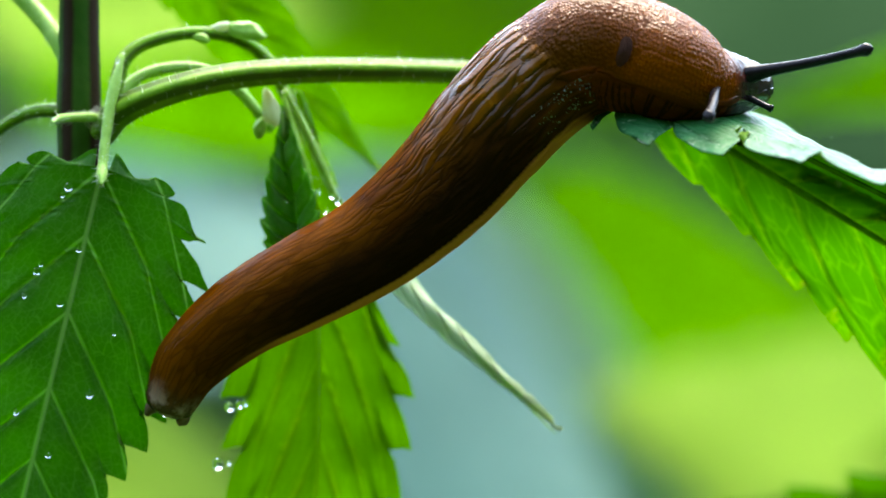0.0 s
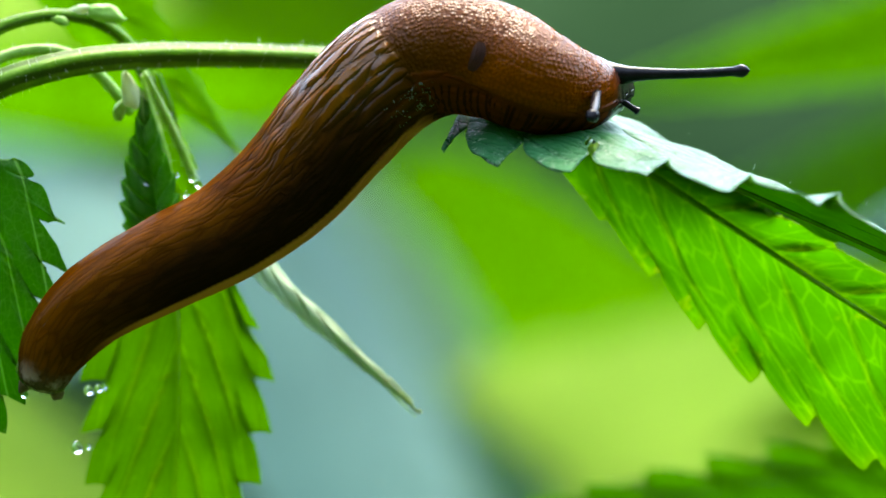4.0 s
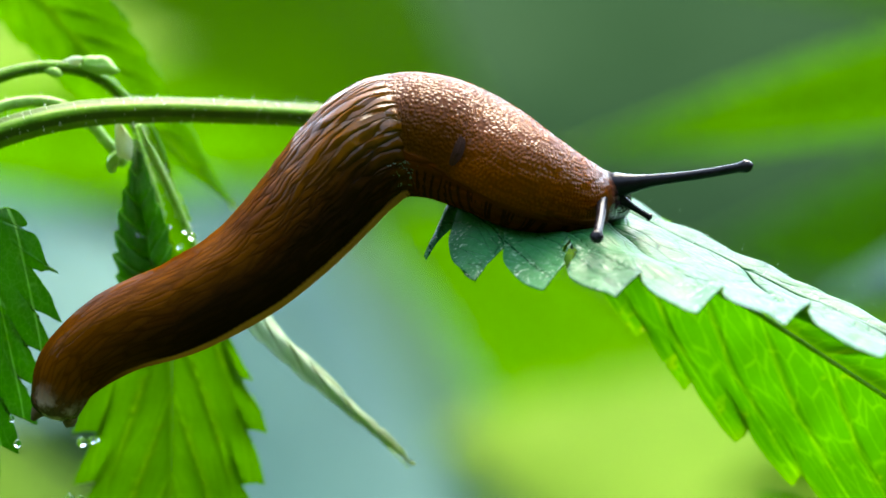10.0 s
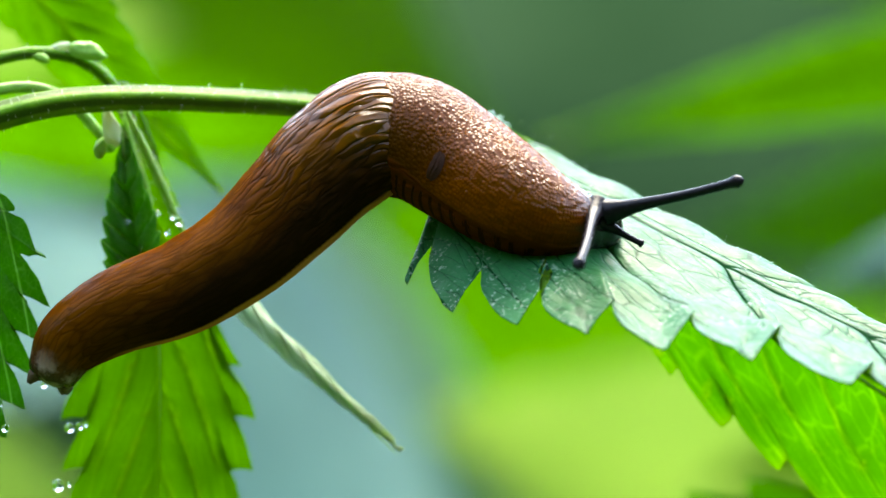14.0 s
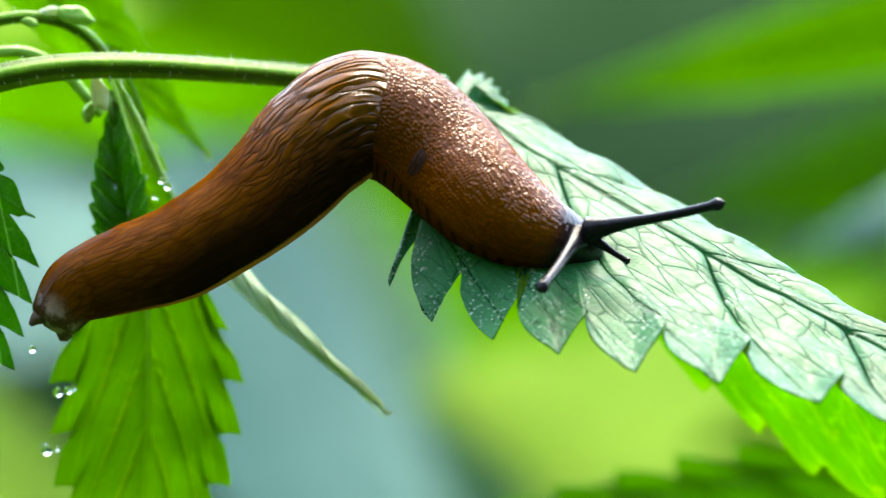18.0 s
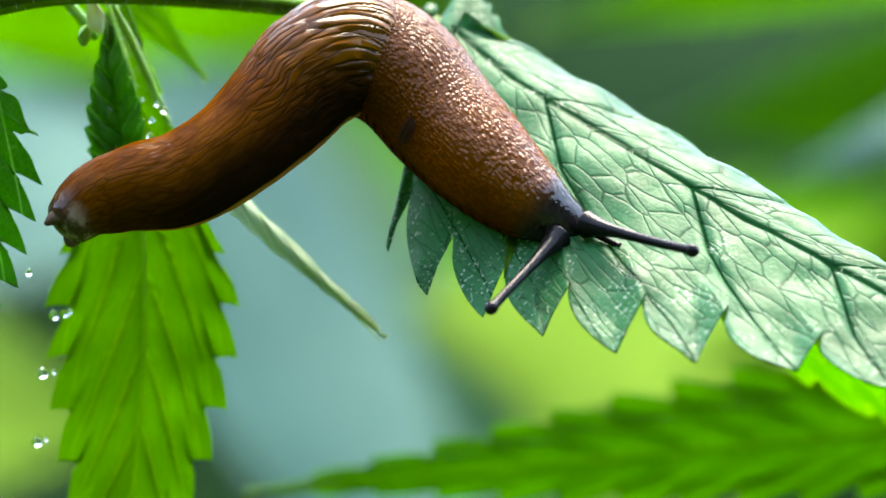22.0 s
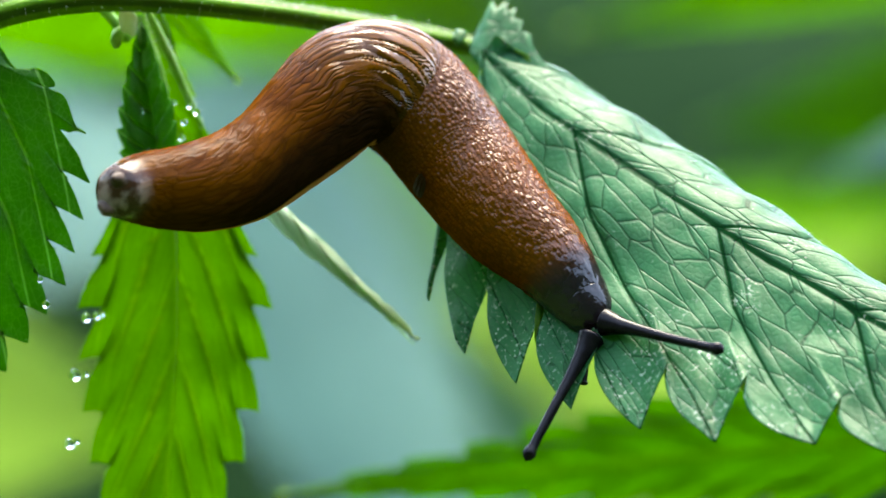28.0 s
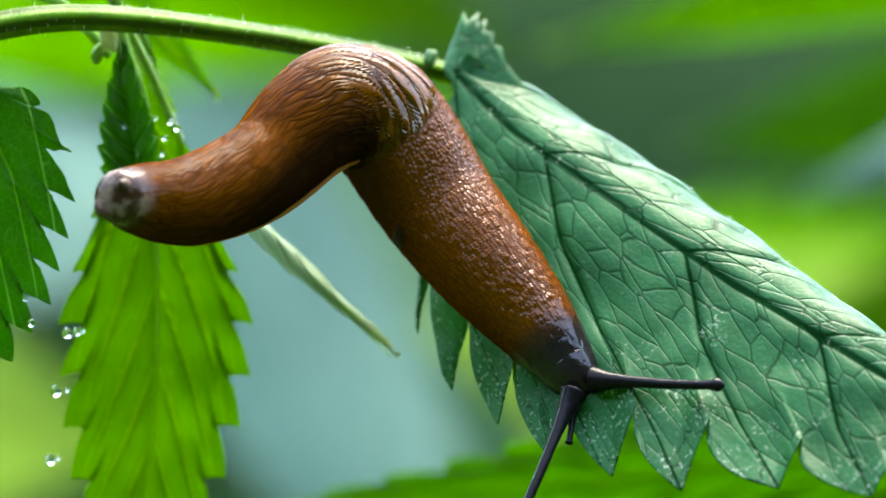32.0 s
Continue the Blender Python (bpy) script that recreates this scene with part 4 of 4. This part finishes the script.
def build_slug():
    slug = empty("slug", "wet orange-brown slug stretched between two nettle leaves", "slug")
    sides = 64
    step = 12 / PIECES
    s, made = 0.0, []
    for k in range(PIECES):
        p0, p1 = k * step, (k + 1) * step
        long = max((spine_point(i, p1) - spine_point(i, p0)).length for i in range(len(TIMES)))
        short = min((spine_point(i, p1) - spine_point(i, p0)).length for i in range(len(TIMES)))
        long = 0.25 * long + 0.75 * short
        twist = 0.75 * max((roll_at(i, p1) - roll_at(i, p0) for i in range(len(TIMES))), key=abs)     # the hide winds with the body
        verts, rest, skin, faces = [], [], [], []
        rows = [(-2.0, 0.968), (-1.2, 0.986), (-0.5, 0.997)] + [(f / 4, 1.0) for f in range(5)] + [(1.5, 0.997), (2.2, 0.986), (3.0, 0.968)]
        if k == 0:
            rows = [(f * 0.18 / step, q) for f, q in ((-2.1, 0.12), (-1.95, 0.4), (-1.6, 0.66), (-1.1, 0.84), (-0.5, 0.95))] + rows[3:]
        if k == PIECES - 1:
            rows = rows[:8] + [(1 + f * 0.25 / step, q) for f, q in ((0.6, 0.93), (1.2, 0.8), (1.8, 0.6), (2.2, 0.35), (2.35, 0.1))]
        if 0 < k < PIECES - 1:
            rows = [q for q in rows if -1e-6 < p0 + q[0] * step < 12 + 1e-6]
        for f, shrink in rows:
            p = p0 + f * step
            v, r, q = ring(p, (f - 0.5) * long, s + f * long, shrink, sides, (f - 0.5) * twist)
            verts += v
            rest += r
            skin += q
        n = len(rows)
        for i in range(n - 1):
            for j in range(sides):
                b = (j + 1) % sides
                faces.append((i * sides + j, i * sides + b, (i + 1) * sides + b, (i + 1) * sides + j)[::-1])
        faces.append(tuple(range(sides)))
        faces.append(tuple((n - 1) * sides + j for j in range(sides))[::-1])
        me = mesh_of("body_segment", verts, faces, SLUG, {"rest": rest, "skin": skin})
        if 0 < k < PIECES - 1:      # the skin's own lie, without the tuck at both ends
            lie = []
            for f, shrink in rows:
                p = p0 + f * step
                e = step * 0.25
                slope = (girth(p + e) - girth(p - e)) / (2 * e / step * long)
                for j in range(sides):
                    c, d = 2 * math.pi * j / sides, 0.06
                    h0, h1 = hide(p, c - d, s + f * long), hide(p, c + d, s + f * long)
                    x0, x1 = hide(p - e, c, s + f * long - 0.25 * long), hide(p + e, c, s + f * long + 0.25 * long)
                    tilt = (h1 - h0) / (2 * d * girth(p))
                    c -= (f - 0.5) * twist
                    n = Vector((-slope - (x1 - x0) / (0.5 * long), math.sin(c) - tilt * math.cos(c), math.cos(c) + tilt * math.sin(c)))
                    lie.append(tuple(n.normalized()))
            me.normals_split_custom_set_from_vertices(lie)
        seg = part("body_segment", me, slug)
        made.append((seg, (p0 + p1) / 2))
        s += long
    feelers = []
    for name, length, r in (("upper_tentacle", 245, 17), ("upper_tentacle", 245, 17), ("lower_tentacle", 64, 11)):
        line = [(0, 0, -26 * UNIT), (0, 0, 0.2 * length * UNIT), (0.01 * length * UNIT, 0, 0.6 * length * UNIT), (0, 0, length * UNIT)]
        shape = []
        for k in range(41):
            u = k / 40
            q = 0.50 + 1.2 * (1 - u) ** 4.5
            q += 0.22 * math.exp(-((u - 0.95) / 0.035) ** 2)
            q *= math.sqrt(min(1.0, 0.02 + u / 0.05))
            shape.append(q * r * UNIT * math.sqrt(max(0.0, 1 - (max(0.0, u - 0.945) / 0.055) ** 2)) + 1e-6)
        me = tube(name, line, shape, BLACK, 81, 16)
        feelers.append(part(name, me, slug, "black tentacle with a knob at its end"))
    # the breathing pore on the right side of the mantle
    for seg, p in made:
        if abs(p - 9.15) < step / 2:
            r, verts, faces, n = girth(p) + 0.00034, [], [], 20
            for k in range(6):
                for j in range(n):
                    c, q = 2 * math.pi * j / n, k / 5
                    a = radians(-88) + q * math.sin(c) * 0.0021 / r
                    high = r + 0.00012 * (1 - q) * (0.4 if math.cos(c) > 0 else 1.6)
                    verts.append((q * math.cos(c) * 0.0008 - 0.0003 * math.sin(c) ** 2 * q, math.sin(a) * high, math.cos(a) * high))
            for k in range(5):
                faces += [(k * n + j, k * n + (j + 1) % n, (k + 1) * n + (j + 1) % n, (k + 1) * n + j) for j in range(n)]
            me = mesh_of("breathing_pore", verts, faces, PIT)
            part("breathing_pore", me, seg, "dark breathing pore in the mantle")
    # the tail end: a pointed tip on the back's side and a rounded flap of the sole
    end = made[0][0]
    spike = tube("tail_tip", [(0.0012, 0, 0.0012), (-0.0008, 0, 0.0017), (-0.0018, 0, 0.0021), (-0.0029, 0, 0.0023)], (0.0015, 0.0014, 0.0009, 0.0003), TAIL, 24, 18)
    part("tail_tip", spike, end, "grey-brown pointed tip of the tail")
    part("tail_flap", lump("tail_flap", 0.0012, 0.0016, 0.0011, TAIL, 5, 0.25), end, "grey-brown flap at the end of the sole", Matrix.Translation((-0.0010, 0, -0.0022)))
    # froth of slime in the fold behind the mantle
    rng = random.Random(8)
    for seg, p in made:
        if 6.7 < p < 8.0:
            bm = bmesh.new()
            for _ in range(9):
                a = radians(-rng.uniform(112, 140))
                r, q = girth(p) + 0.0001, rng.uniform(0.00003, 0.00009)
                m = Matrix.Translation((rng.uniform(-0.0005, 0.0005), math.sin(a) * r, math.cos(a) * r)) @ Matrix.Rotation(-a + rng.uniform(-0.2, 0.2), 4, "X") @ Matrix.Diagonal((q * rng.uniform(0.8, 2.0), q * rng.uniform(1, 4), q, 1))
                bmesh.ops.create_icosphere(bm, subdivisions=1, radius=1.0, matrix=m)
            me = bpy.data.meshes.new("slime_froth")
            bm.to_mesh(me)
            bm.free()
            me.materials.append(FROTH)
            me.polygons.foreach_set("use_smooth", [True] * len(me.polygons))
            tagged(part("slime_froth", me, seg, "whitish froth of slime"), kind="stuff")
    return slug, made, feelers


# base and end of each feeler in the plan, time by time
FEELERS = []
FEELERS.append(((0, 1060, 180, 1280, 135), (2, 1080, 207, 1291, 195), (4, 1084, 208, 1311, 203), (9, 1105, 290, 1325, 260), (13, 1122, 366, 1337, 327), (16, 1095, 420, 1318, 340), (19, 1105, 510, 1310, 497), (23, 1100, 640, 1272, 684), (28, 1080, 778, 1266, 816), (32, 1095, 850, 1302, 851)))
FEELERS.append(((0, 1015, 175, 990, 262), (2, 1048, 205, 1025, 288), (4, 1050, 208, 1032, 290), (9, 1068, 295, 1050, 388), (13, 1080, 365, 1042, 468), (16, 1070, 430, 1030, 510), (19, 1060, 535, 970, 625), (23, 1030, 668, 905, 799), (28, 1036, 815, 926, 1010), (32, 1040, 886, 950, 1080)))
FEELERS.append(((0, 1056, 212, 1110, 240), (2, 1068, 235, 1124, 272), (4, 1070, 238, 1127, 277), (9, 1098, 318, 1156, 354), (13, 1110, 392, 1167, 427), (16, 1098, 455, 1160, 474), (19, 1108, 528, 1165, 571), (23, 1085, 650, 1140, 676), (28, 1034, 826, 1028, 884), (32, 1044, 905, 1036, 962)))


def feeler_pose(row, length, depth):
    t, x0, y0, x1, y1 = row
    flat = math.hypot(x1 - x0, y1 - y0)
    out = math.sqrt(max(length * length - flat * flat, 0)) * UNIT
    base = spot(x0, y0, depth)
    way = spot(x1, y1, depth) - base + Vector((0, -out, 0))
    turn = Vector((0, 0, 1)).rotation_difference(way.normalized())
    return t, Matrix.Translation(base) @ turn.to_matrix().to_4x4()


build_setting()
build_background()
plant, stalk, left_leaf, lit_leaf, turning_leaf, near_half, far_half = build_plant()
slug, segments, feelers = build_slug()
build_small_things(plant, stalk, left_leaf, turning_leaf, near_half, far_half)


def motions():
    for seg, p in segments:
        walk(seg, [(t, slug_frame(i, p)) for i, t in enumerate(TIMES)])
    deep = [d[-1] / 1000 for d in DEPTHS]     # of the head
    for ob, rows, length, near_by in zip(feelers, FEELERS, (245, 245, 64), (0.0045, 0.0045, 0.0040)):
        walk(ob, [feeler_pose(r, length, float(np.interp(r[0], TIMES, deep)) - near_by) for r in rows])
    # the leaf sinks and rolls over under the weight: seconds, base, angle, roll of the near half, of the far half
    rows = ((0, 878.9, 146.1, 27.6, 9.3, -31.6, -9), (4, 870.5, 189.3, 24.8, 13.1, -32.8, -7), (9, 875.1, 225.7, 26.7, 21.8, -33.7, -4.6), (13, 871.1, 227.3, 27.9, 33.4, -33.7, 4.6),
            (19, 866.1, 243.6, 31.7, 49.1, -32.8, 11), (23, 855.5, 253.0, 31.9, 62.9, -33.0, 13), (28, 853.3, 287.7, 34.2, 72.3, -32.0, 17), (32, 837.3, 293.3, 35.3, 83.1, -32.7, 18))
    walk(turning_leaf, [(t, leaf_pose(x, y, 0.022, a, r, d)) for t, x, y, a, r, d, f in rows])
    walk(far_half, [(t, pose(0, 0, -9 * UNIT, f - r, 0, 0)) for t, x, y, a, r, d, f in rows])
    walk(left_leaf, [(t, leaf_pose(-78 + dx, 345 + dy, -0.001, a, 88, 4)) for t, dx, dy, a in ((0, 0, 0, 104), (9, 0, -8, 104), (13, 0, -10, 104), (19, 4, -20, 104), (23, 20, -30, 104), (28, 42, -35, 104), (32, 50, -30, 104))])
    walk(lit_leaf, [(t, leaf_pose(925 - 0.8 * d, 238 + d, back, a, r, -12)) for t, d, a, r, back in ((0, 2, 31.5, -75, 0.020), (4, 0, 33.5, -75, 0.020), (9, 14, 33.6, -75, 0.021), (13, 16, 33.6, -73, 0.024), (16, 34, 33.8, -62, 0.032), (19, 64, 34, -44, 0.042), (23, 94, 34, -28, 0.050), (28, 124, 34, -20, 0.052), (32, 140, 34, -20, 0.052))])
    base = stalk.matrix_basis.translation.copy()
    walk(stalk, [(t, Matrix.Translation(base) @ pose(0, 0, 0, 0, a, 0)) for t, a in ((0, -1.0), (4, -0.45), (9, 0.4), (13, 1.0), (19, 2.5), (23, 3.4), (28, 5.2), (32, 6.6))])


motions()
